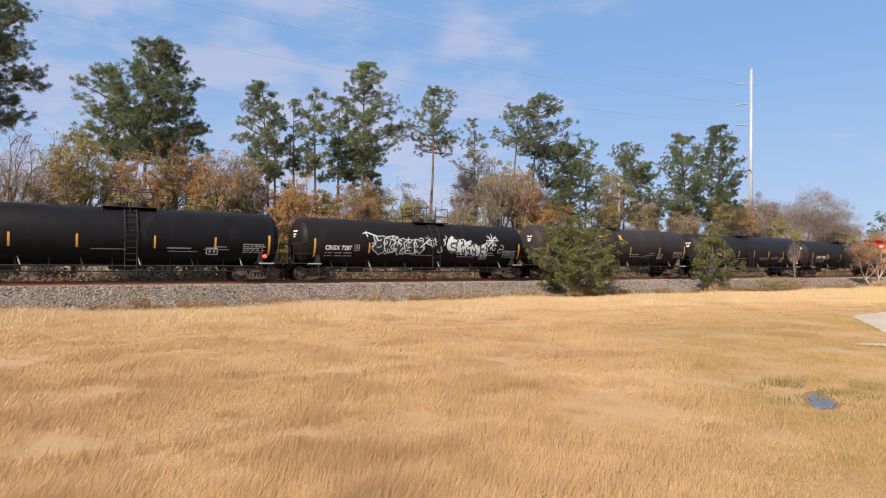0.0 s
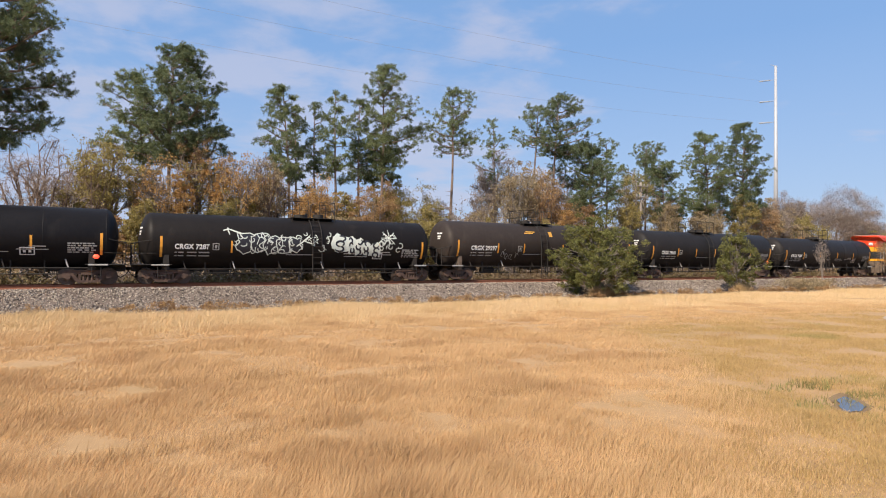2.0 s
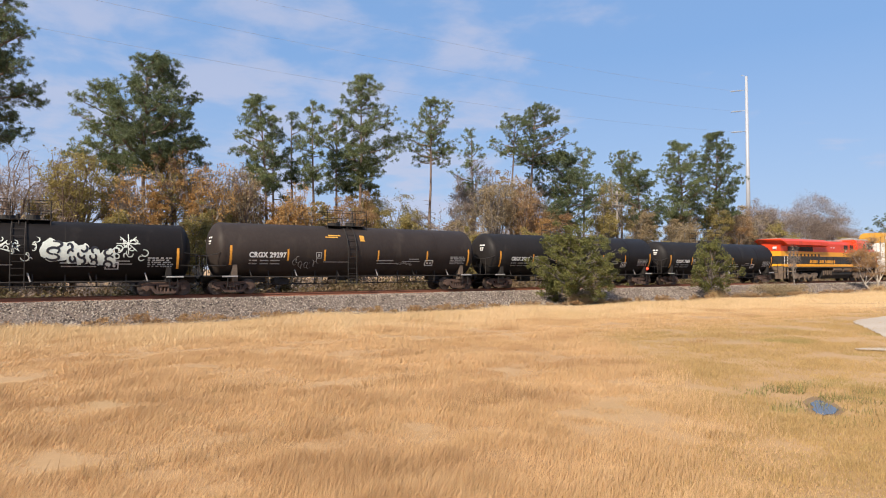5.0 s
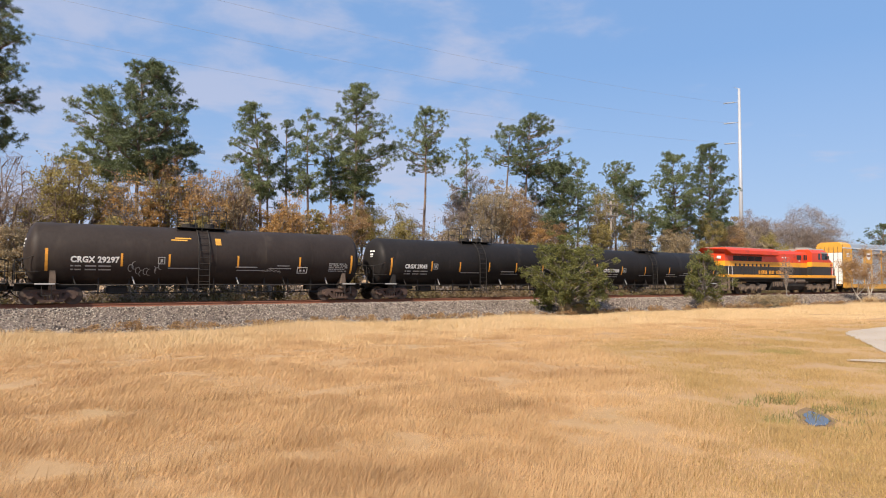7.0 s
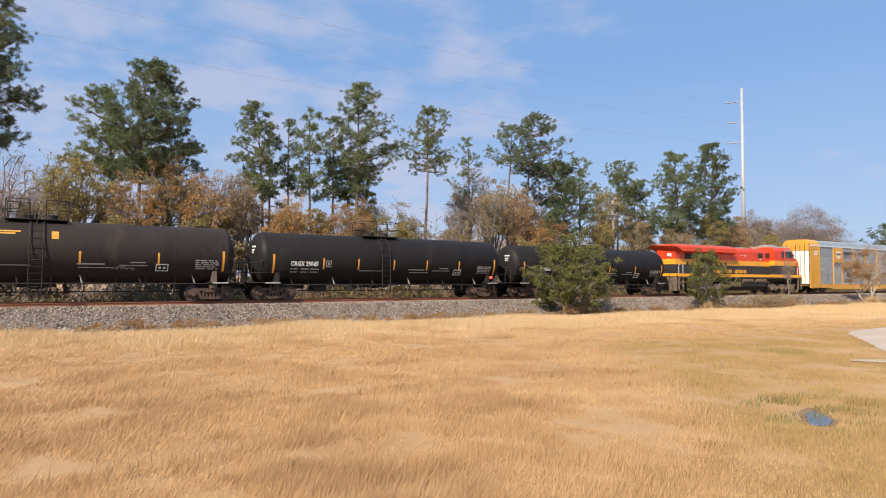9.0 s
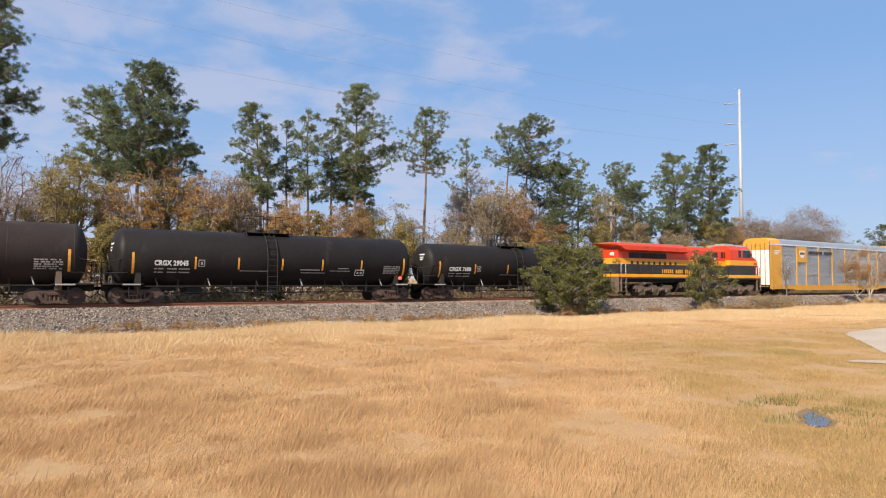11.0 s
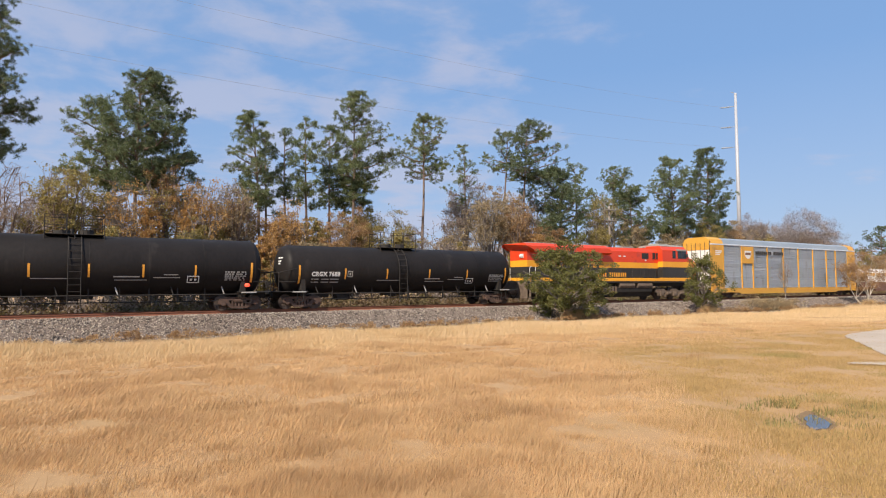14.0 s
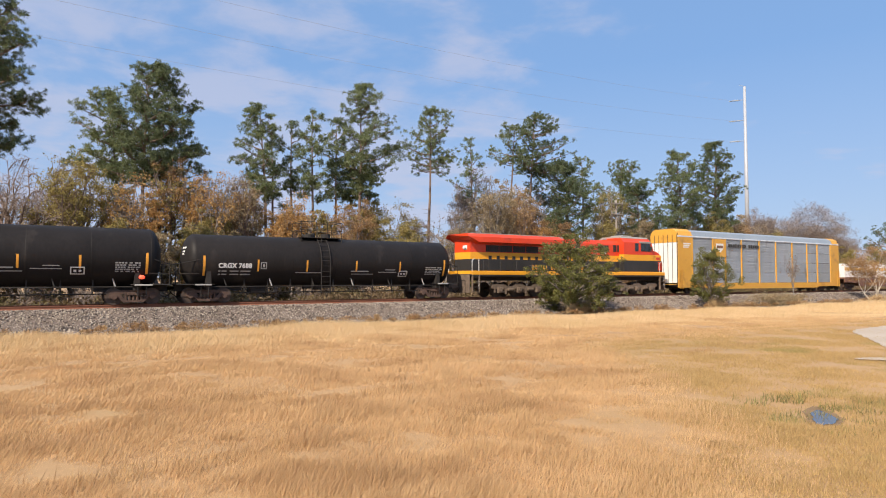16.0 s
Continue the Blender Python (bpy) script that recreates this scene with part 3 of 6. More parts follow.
def needle_tufts(name, centres, sizes, each, mat, seed, parent):
    """Tufts of needles that stand out from their twig ends."""
    r = np.random.RandomState(seed)
    n = len(centres) * each
    c = np.repeat(np.array(centres), each, axis=0)
    q = np.repeat(np.array(sizes), each)[:, None]
    d = r.normal(0, 1, (n, 3)) * (1, 1, 0.8)
    d[:, 2] += 0.25
    d /= np.linalg.norm(d, axis=1)[:, None]
    root = c + d * q * r.uniform(0.0, 0.62, (n, 1))
    tip = root + (d + r.normal(0, 0.28, (n, 3))) * q * r.uniform(0.35, 0.6, (n, 1))
    w = np.cross(d, r.normal(0, 1, (n, 3)))
    w = w / np.linalg.norm(w, axis=1)[:, None] * q * 0.095
    v = np.stack([root - w, root + w, tip], 1).reshape(-1, 3)
    return link(name, big_mesh(name, v, np.arange(3 * n).reshape(-1, 3), mat), parent)


def pine(base_x, y, top_x, height, x0, x1, low, seed, mat=None, fullness=1.0, label="tall loblolly pine with a bare trunk and green crown", fine=1.0):
    """A pine: x0..x1 the crown's reach, low the crown's foot. Its boughs carry loose lobes of needle tufts."""
    mat = mat or L_PINE
    rnd = random.Random(seed)
    tree = empty("pine_tree", pose(base_x, y, -0.1))
    tagged(tree, label, "pine tree", "pines behind the track")
    verts, faces = [], []
    lean = top_x - base_x
    bow = rnd.uniform(-0.35, 0.35)
    stem = [Vector((lean * u + bow * math.sin(u * 3.1), rnd.uniform(-0.1, 0.1), height * 0.96 * u)) for u in [k / 9 for k in range(10)]]
    r0 = 0.0095 * height + 0.03
    tube(verts, faces, stem, [r0 * (1 - 0.84 * (k / 9)) for k in range(10)], 8)

    def on_stem(z):
        u = max(0, min(0.999, z / (height * 0.96))) * 9
        k = int(u)
        return stem[k].lerp(stem[k + 1], u - k)

    mid, half = (x0 + x1) / 2 - base_x, (x1 - x0) / 2
    span = height - low
    lobes = max(12, int(span * half * 0.85 * fullness) + 5)
    centres, sizes = [], []
    for k in range(lobes):
        v = (k + rnd.random()) / lobes
        z = low + span * v
        a = k * 2.4 + rnd.uniform(-0.6, 0.6)
        wide = math.sin(math.pi * min(0.93, 0.17 + 0.78 * v)) ** 0.75
        reach = half * wide * rnd.choice((0.4, 0.6, 0.78, 0.88, 0.95, 1.0))
        size = rnd.uniform(0.62, 1.12) * (0.55 + 0.45 * min(1.4, half / 3.4)) * (1.1 - 0.3 * v)
        reach = max(0.15, reach - 0.55 * size)
        axis = on_stem(z).x * 0.45 + (mid + (on_stem(z).x - on_stem(low).x) * 0.3) * 0.55
        tip = Vector((axis + math.cos(a) * reach, math.sin(a) * reach * 0.95, min(z, height - 0.5 * size)))
        root = on_stem(max(low * 0.9, z - reach * (0.15 + 0.5 * v)))
        pts = limb(root, tip, -0.05 * reach, rnd)
        thick = 0.045 + 0.012 * reach
        tube(verts, faces, pts, [thick, thick * 0.85, thick * 0.65, thick * 0.45, 0.014], 5)
        count = int(44 / fine ** 2 * size * size * fullness * rnd.uniform(0.7, 1.2))
        for j in range(max(7, count)):
            p = Vector((rnd.gauss(0, 1), rnd.gauss(0, 1), rnd.gauss(0, 1)))
            p = p.normalized() * rnd.random() ** 0.5
            back = rnd.random() ** 2 * 0.55 if reach > 1.2 else 0.0
            at = tip.lerp(root, back) + Vector((p.x * size * 1.12, p.y * size * 1.12, p.z * size * 0.72 + 0.12 * size))
            at.z = min(at.z, height - 0.15)
            centres.append(at)
            sizes.append(fine * rnd.uniform(0.19, 0.38) * (1.0 - 0.25 * back))
            if j % 5 == 0:
                stalk = pts[3] if back < 0.25 else pts[2]
                tube(verts, faces, [stalk, stalk.lerp(at, 0.5) + Vector((0, 0, 0.06)), at], [0.026, 0.018, 0.008], 3)
    for k in range(7):     # dead stubs under the crown
        z = low * rnd.uniform(0.55, 1.0)
        a = rnd.uniform(0, 6.283)
        q = rnd.uniform(0.5, 2.0)
        tube(verts, faces, limb(on_stem(z), on_stem(z) + Vector((math.cos(a) * q, math.sin(a) * q, q * rnd.uniform(-0.1, 0.4))), 0, rnd, 2), [0.04, 0.025, 0.01], 3)
    link("trunk", mesh_of("trunk", verts, faces, M_BARK, True), tree)
    needle_tufts("crown", [tuple(c) for c in centres], sizes, 46, mat, seed, tree)
    return tree


def broadleaf(base_x, y, height, half, low, seed, mat, density=1.0, bark=None, label="", trunk_r=None, category="tree", name="broadleaf_tree", leaf=0.10, stems=1, slim=0.8, group="trees behind the track", z0=-0.1, depth_half=None, twigs=3):
    """A branching tree or tall shrub whose leaves sit in loose clumps at the ends of its branches."""
    rnd = random.Random(seed)
    tree = empty(name, pose(base_x, y, z0))
    tagged(tree, label, category, group)
    verts, faces, ends = [], [], []
    dh = depth_half or half * 0.8
    mid_z, tall = (low + height) / 2, (height - low) / 2

    def pull(p):
        e = math.sqrt((p.x / (half * 0.82)) ** 2 + (p.y / (dh * 0.82)) ** 2 + ((p.z - mid_z) / (tall * 0.9)) ** 2)
        if e > 1:
            q = rnd.uniform(0.58, 1.16) / e
            p = Vector((p.x * q, p.y * q, mid_z + (p.z - mid_z) * q))
        return p

    r0 = trunk_r or 0.012 * height + 0.02
    for sidx in range(stems):
        foot = Vector((rnd.uniform(-0.25, 0.25) * (stems > 1), rnd.uniform(-0.2, 0.2) * (stems > 1), 0))
        crotch = foot + Vector((rnd.uniform(-0.12, 0.12) * half * (1 + (stems > 1) * 2), rnd.uniform(-0.1, 0.1) * half, max(low * 0.75, height * 0.16)))
        tube(verts, faces, limb(foot, crotch, 0, rnd, 3), [r0 * 1.25, r0, r0 * 0.9, r0 * 0.8], 7)
        mains = max(3, 7 // stems + 1)
        for k in range(mains):
            a = 6.283 * (k + rnd.random() * 0.7) / mains
            v = rnd.uniform(0.25, 1.0) if k else 1.0
            zz = low + (height - low) * (0.35 + 0.6 * v)
            wide = math.sin(math.pi * min(0.97, 0.2 + 0.7 * v)) if k else 0.15
            tip = Vector((math.cos(a) * half * wide, math.sin(a) * dh * wide, zz))
            tip = pull(tip)
            pts = limb(crotch, tip, 0.05 * height * rnd.uniform(-0.5, 1), rnd, 4)
            tube(verts, faces, pts, [r0 * 0.6, r0 * 0.45, r0 * 0.33, r0 * 0.2, r0 * 0.08], 5)
            ends.append(tip)
            for j in range(4):
                root = pts[1 + j % 3].lerp(pts[2 + j % 3], rnd.random())
                b = a + rnd.uniform(-1.4, 1.4)
                q = rnd.uniform(0.35, 0.75)
                t2 = root + Vector((math.cos(b) * half * q, math.sin(b) * dh * q, rnd.uniform(-0.05, 0.28) * (height - low)))
                t2 = pull(t2)
                p2 = limb(root, t2, 0.02 * height, rnd, 3)
                tube(verts, faces, p2, [r0 * 0.28, r0 * 0.2, r0 * 0.12, 0.006], 4)
                ends.append(t2)
                for i in range(twigs):
                    root3 = p2[1 + i % 2].lerp(p2[2 + i % 2], rnd.random())
                    t3 = root3 + Vector((rnd.uniform(-1, 1) * half * 0.35, rnd.uniform(-1, 1) * dh * 0.35, rnd.uniform(-0.05, 0.16) * (height - low)))
                    t3 = pull(t3)
                    tube(verts, faces, [root3, (root3 + t3) / 2 + Vector((0, 0, 0.06)), t3], [r0 * 0.12, r0 * 0.08, 0.004], 3)
                    ends.append(t3)
    link("trunk", mesh_of("trunk", verts, faces, bark or M_GREYBARK, True), tree)
    if density > 0:
        size = 0.25 * half * (1.0 if half < 2.5 else 0.85)
        rad = [(size * rnd.uniform(0.5, 1.25), size * rnd.uniform(0.5, 1.25), size * rnd.uniform(0.35, 0.9)) for e in ends]
        cnt = [max(2, int(84 * density * rnd.choice((0.0, 0.15, 0.7, 1.2, 2.6)))) for e in ends]
        leaf_cloud("crown", [tuple(e) for e in ends], rad, cnt, leaf * 1.25, leaf * slim, mat, seed + 1, tree)
    return tree


def build_pines():
    near = "towering dark pine with drooping layered boughs"
    thin = "thin ragged pine with sparse foliage"
    pine(-5.2, 41, -4.7, 21.6, -9.3, -0.2, 8.6, 101, L_PINE_DARK, 1.3, near, 0.72)
    pine(6.3, 57, 6.4, 20.6, 2.6, 11.9, 10.6, 102, L_PINE_DARK, 1.15)
    pine(4.7, 60, 3.6, 18.8, -0.6, 6.6, 11.0, 103, L_PINE, 0.95)
    pine(9.6, 59, 9.2, 16.8, 7.6, 12.4, 9.4, 104, L_PINE_DARK, 0.8)
    pine(16.5, 57, 15.7, 18.8, 12.8, 18.4, 10.2, 105, L_PINE, 1.0)
    pine(17.7, 59.5, 17.6, 17.4, 15.4, 20.2, 9.4, 106, L_PINE_DARK, 0.9)
    pine(20.3, 60, 19.7, 18.2, 18.0, 22.2, 11.0, 107, L_PINE_DARK, 0.75)
    pine(21.5, 57, 20.8, 19.0, 19.0, 23.2, 10.0, 108, L_PINE, 0.95)
    pine(24.4, 59, 24.1, 19.0, 21.6, 27.2, 10.4, 109, L_PINE_DARK, 0.9)
    pine(25.2, 57, 25.8, 22.1, 22.2, 30.4, 10.6, 110, L_PINE, 1.0)
    pine(33.4, 57, 34.0, 21.0, 30.2, 38.0, 14.0, 111, L_PINE, 0.75, "slender lone pine with a high thin crown")
    pine(43.0, 62, 42.8, 19.8, 39.8, 45.6, 9.0, 112, L_PINE, 0.6, thin)
    pine(47.4, 60, 48.0, 21.6, 43.6, 50.2, 16.0, 113, L_PINE, 0.6, thin)
    pine(47.6, 57, 48.6, 22.5, 44.8, 54.2, 15.0, 114, L_PINE_DARK, 0.9)
    pine(52.9, 56, 52.6, 16.9, 46.6, 56.4, 7.6, 115, L_PINE_DARK, 1.0)
    pine(57.2, 58, 57.4, 18.4, 54.0, 61.0, 10.4, 116, L_PINE, 0.75)
    pine(66.8, 60, 66.9, 19.2, 62.8, 71.2, 11.6, 117, L_PINE, 0.85)
    pine(65.8, 56, 65.4, 15.8, 61.4, 71.0, 7.8, 118, L_PINE_DARK, 0.85)
    pine(75.9, 57, 75.2, 20.8, 70.6, 79.8, 9.4, 119, L_PINE, 0.95)
    pine(83.6, 57, 84.0, 23.0, 78.2, 87.8, 8.6, 120, L_PINE_DARK, 1.0)
    pine(160, 65, 160, 15.6, 154, 168, 8.0, 121, L_PINE_DARK, 0.7)


build_pines()


def build_broadleaves():
    olive, orange, tan, bare = ("broad tree with thinning olive autumn leaves", "tree with thin orange brown autumn leaves",
                                "half-bare tree with dry tan leaves", "bare grey tree with fine twigs")
    broadleaf(2.0, 56, 12.8, 2.7, 6.0, 201, L_OLIVE, 0.75, label=olive)
    broadleaf(-0.6, 55.5, 9.5, 2.0, 4.0, 202, L_OLIVE, 0.7, label=olive)
    broadleaf(9.4, 54, 12.4, 2.0, 5.6, 203, L_ORANGE, 0.4, label=orange)
    broadleaf(8.0, 55, 13.0, 1.9, 8.0, 204, L_RUST, 0.4, label=orange)
    broadleaf(6.7, 53, 9.3, 1.3, 4.4, 205, L_ORANGE, 0.5, label=orange)
    broadleaf(12.8, 55, 12.0, 2.0, 5.4, 206, L_ORANGE, 0.35, label=orange)
    broadleaf(14.6, 56, 11.0, 1.6, 5.4, 207, L_RUST, 0.5, label=orange)
    broadleaf(17.2, 54, 9.3, 2.3, 4.5, 208, L_ORANGE, 0.7, label=orange)
    broadleaf(23.3, 54, 10.4, 3.1, 4.5, 209, L_RUST, 0.8, label=orange)
    broadleaf(29.2, 56, 10.8, 3.0, 4.5, 210, L_OLIVE, 0.75, label=olive)
    broadleaf(41.6, 55, 13.4, 3.4, 4.8, 211, L_TAN, 0.55, label=tan)
    broadleaf(45.2, 56, 12.6, 3.2, 5.0, 212, L_RUST, 0.5, label=tan)
    broadleaf(45.9, 54, 9.4, 2.7, 4.2, 213, L_ORANGE, 0.7, label=orange)
    broadleaf(49.5, 54.5, 10.5, 2.8, 4.4, 214, L_RUST, 0.9, label=tan)
    broadleaf(59.5, 55, 16.0, 3.0, 5.5, 215, L_OLIVE, 0.6, label="tall narrow tree with dull olive brown leaves")
    broadleaf(56.6, 54, 10.6, 2.6, 4.4, 216, L_OLIVE, 1.1, label=olive)
    broadleaf(63.6, 54, 10.8, 3.0, 4.4, 217, L_TAN, 1.0, label=tan)
    broadleaf(71.5, 54, 9.8, 3.6, 4.2, 218, L_TAN, 1.1, label=tan)
    broadleaf(81.0, 55, 12.8, 2.9, 4.0, 219, L_OLIVE, 1.3, label=olive)
    broadleaf(87.5, 56, 13.0, 3.2, 5.0, 220, L_RUST, 0.9, label=tan)
    broadleaf(36.5, 55, 9.3, 2.6, 3.8, 221, L_TAN, 0.7, label=tan)
    for x, y, h, half, mat, d, q in ((4.9, 53, 11.4, 2.2, L_ORANGE, 0.10, 330), (7.4, 54, 12.2, 2.0, L_OLIVE, 0.12, 331), (10.9, 53, 11.6, 2.2, L_ORANGE, 0.12, 332), (13.6, 54, 12.6, 2.0, L_TAN, 0.14, 333), (18.4, 53.5, 10.6, 2.0, L_ORANGE, 0.12, 334), (1.0, 53, 12.4, 2.4, L_OLIVE, 0.25, 335), (40.2, 55, 14.0, 2.4, L_TAN, 0.12, 336), (44.6, 54, 13.6, 2.4, L_RUST, 0.14, 337)):
        broadleaf(x, y, h, half, h * 0.38, q, mat, d, M_BARK if q % 2 else M_GREYBARK, label="nearly bare tree with a few clinging autumn leaves", leaf=0.13, twigs=7)
    gap = "small leafy autumn tree close behind the track"
    for x, y, h, half, mat, d, q in ((9.2, 50, 8.0, 1.8, L_OLIVE, 1.1, 310), (15.4, 50, 7.6, 1.5, L_ORANGE, 0.8, 311), (20.6, 50.5, 7.0, 1.7, L_RUST, 0.9, 312), (26.4, 50, 6.2, 1.8, L_OLIVE, 0.9, 313), (4.0, 50.5, 7.4, 1.7, L_OLIVE, 0.9, 314), (-1.4, 50, 6.4, 1.8, L_TAN, 0.7, 315), (34.0, 50.5, 6.6, 1.9, L_OLIVE, 0.9, 316)):
        broadleaf(x, y, h, half, 0.9, q, mat, d, label=gap, leaf=0.11, twigs=4)
    broadleaf(-2.2, 55, 11.6, 3.0, 4.0, 222, L_TWIG, 0.06, M_BARK, label=bare, leaf=0.42, slim=0.1, twigs=6, trunk_r=0.22)
    broadleaf(-0.3, 57, 11.0, 2.4, 4.4, 223, L_TWIG, 0.06, M_BARK, label=bare, leaf=0.42, slim=0.1, twigs=6, trunk_r=0.2)
    broadleaf(-3.6, 58, 13.0, 3.0, 4.0, 232, L_TWIG, 0.06, M_BARK, label=bare, leaf=0.42, slim=0.1, twigs=6, trunk_r=0.22)
    broadleaf(44.0, 63, 17.5, 3.2, 8.0, 224, L_TWIG, 0.2, label=bare, leaf=0.42, slim=0.1, twigs=6)
    broadleaf(138, 72, 19.0, 10.5, 6.0, 225, L_TWIG, 1.0, label=bare, leaf=0.75, slim=0.045, twigs=9)
    broadleaf(120, 72, 16.4, 6.0, 5.0, 226, L_TWIG, 0.8, label=bare, leaf=0.75, slim=0.045, twigs=9)
    broadleaf(128, 78, 15.0, 6.0, 5.0, 227, L_TWIG, 0.8, label=bare, leaf=0.75, slim=0.045, twigs=9)
    broadleaf(152, 74, 15.0, 7.0, 5.0, 228, L_TWIG, 0.8, label=bare, leaf=0.75, slim=0.045, twigs=9)
    broadleaf(104, 66, 14.0, 5.0, 5.0, 229, L_TAN, 0.9, label=tan, leaf=0.2)
    broadleaf(112, 64, 11.5, 5.0, 4.0, 230, L_OLIVE, 0.9, label=olive, leaf=0.2)
    broadleaf(96, 62, 12.5, 4.0, 4.0, 231, L_TAN, 0.9, label=tan, leaf=0.2)
    for k, (x, y, h, half, mat, d) in enumerate(((0.6, 58, 10.5, 2.2, L_TWIG, 0.12), (4.2, 57.5, 11.5, 2.0, L_TAN, 0.3), (5.3, 55.5, 9.5, 1.6, L_TWIG, 0.15), (10.8, 57, 12.0, 2.0, L_TAN, 0.35), (11.6, 54, 8.6, 1.8, L_OLIVE, 0.6),
                                                  (14.2, 58, 12.4, 2.0, L_TWIG, 0.2), (18.8, 57, 10.2, 2.0, L_TAN, 0.45), (20.9, 55, 8.8, 1.8, L_OLIVE, 0.6), (26.8, 58, 11.2, 2.2, L_OLIVE, 0.6), (32.0, 57, 9.6, 2.2, L_TWIG, 0.2),
                                                  (38.8, 58, 12.2, 2.4, L_TWIG, 0.25), (43.2, 57, 14.6, 2.6, L_TAN, 0.45), (47.0, 58, 14.0, 2.6, L_TAN, 0.5), (50.8, 58, 13.5, 2.6, L_TWIG, 0.2), (61.8, 58, 14.0, 2.6, L_TAN, 0.5),
                                                  (68.8, 58, 12.6, 2.8, L_OLIVE, 0.6), (74.5, 56, 11.4, 2.8, L_TAN, 0.5), (79.0, 59, 13.0, 2.8, L_TWIG, 0.25), (90.5, 59, 12.4, 3.2, L_TAN, 0.5), (100, 62, 12.8, 3.6, L_TWIG, 0.3))):
        broadleaf(x, y, h, half, h * 0.42, 270 + k, mat, d, M_GREYBARK if k % 3 else M_PALEBARK, label={L_TWIG: bare, L_TAN: tan}.get(mat, olive), leaf=0.42 if mat is L_TWIG else 0.15, slim=0.1 if mat is L_TWIG else 0.8, twigs=5)
    # understorey: a few kinds repeated along the wood's edge
    kinds = [broadleaf(-6 + 2.5 * k, 51.5, hh, 2.2, 1.2, 240 + k, mm, dd, label=ll, leaf=0.14, name="small_tree", category="small tree", group="understorey trees")
             for k, (hh, mm, dd, ll) in enumerate(((7.0, L_OLIVE, 0.7, "small tree with olive leaves in the brush"), (6.4, L_TAN, 0.6, "small tree with dry tan leaves in the brush"),
                                                   (7.6, L_TWIG, 0.25, "small bare tree with grey twigs in the brush"), (5.6, L_RUST, 0.6, "small tree with rust brown leaves in the brush"),
                                                   (6.8, L_OLIVE, 0.5, "small tree with olive leaves in the brush")))]
    r = random.Random(9)
    for k in range(44):
        x = 7 + k * 2.6 + r.uniform(-0.9, 0.9) if k < 34 else 96 + (k - 34) * 8
        src = kinds[(k * 3 + r.randrange(2)) % 5]
        copy_thing(src, pose(x, r.uniform(49.5, 55.0) if k < 34 else r.uniform(56, 66), -0.1, 0, 0, r.uniform(0, 360)) @ Matrix.Scale(r.uniform(0.75, 1.15) * (1.0 if k < 34 else 1.35), 4))


build_broadleaves()


def build_brush():
    r = np.random.RandomState(61)
    for name, mat, n, h, label in (("dry_brush", L_BRUSH, 620, 2.3, "tangled dry tan brush behind the track"), ("olive_brush", L_BRUSH_OLIVE, 330, 2.6, "low olive green brush behind the track"),
                                   ("twig_brush", L_TWIG, 520, 3.2, "grey leafless twig thicket behind the track")):
        x = np.where(r.rand(n) < 0.7, r.uniform(-10, 75, n), r.uniform(75, 190, n))
        y = (48.0 if mat is L_TWIG else 45.0) + r.rand(n) * 9 + np.where(x > 75, 3, 0)
        hh = h * r.uniform(0.25, 1.0, n) * (0.55 + (y - 45) / 12)
        c = np.stack([x, y, hh * 0.5], -1)
        q = np.stack([r.uniform(0.7, 1.6, n), r.uniform(0.6, 1.2, n), hh * 0.55], -1)
        ob = leaf_cloud(name, c, q, np.full(n, 130), 0.30, 0.07 if mat is L_TWIG else 0.13, mat, 62, None)
        tagged(ob, label, "brush", kind="stuff")
    n = 800
    x = np.where(r.rand(n) < 0.6, r.uniform(60, 260, n), r.uniform(-60, 420, n))
    y = r.uniform(84, 105, n)
    c = np.stack([x, y, r.uniform(1.0, 9.0, n)], -1)
    q = np.stack([r.uniform(2.5, 5, n), r.uniform(2, 3, n), r.uniform(1.5, 3.0, n)], -1)
    ob = leaf_cloud("far_wood", c, q, np.full(n, 110), 0.8, 0.17, L_TWIG, 64, None)
    tagged(ob, "distant grey brown leafless wood", "wood", kind="stuff")


build_brush()


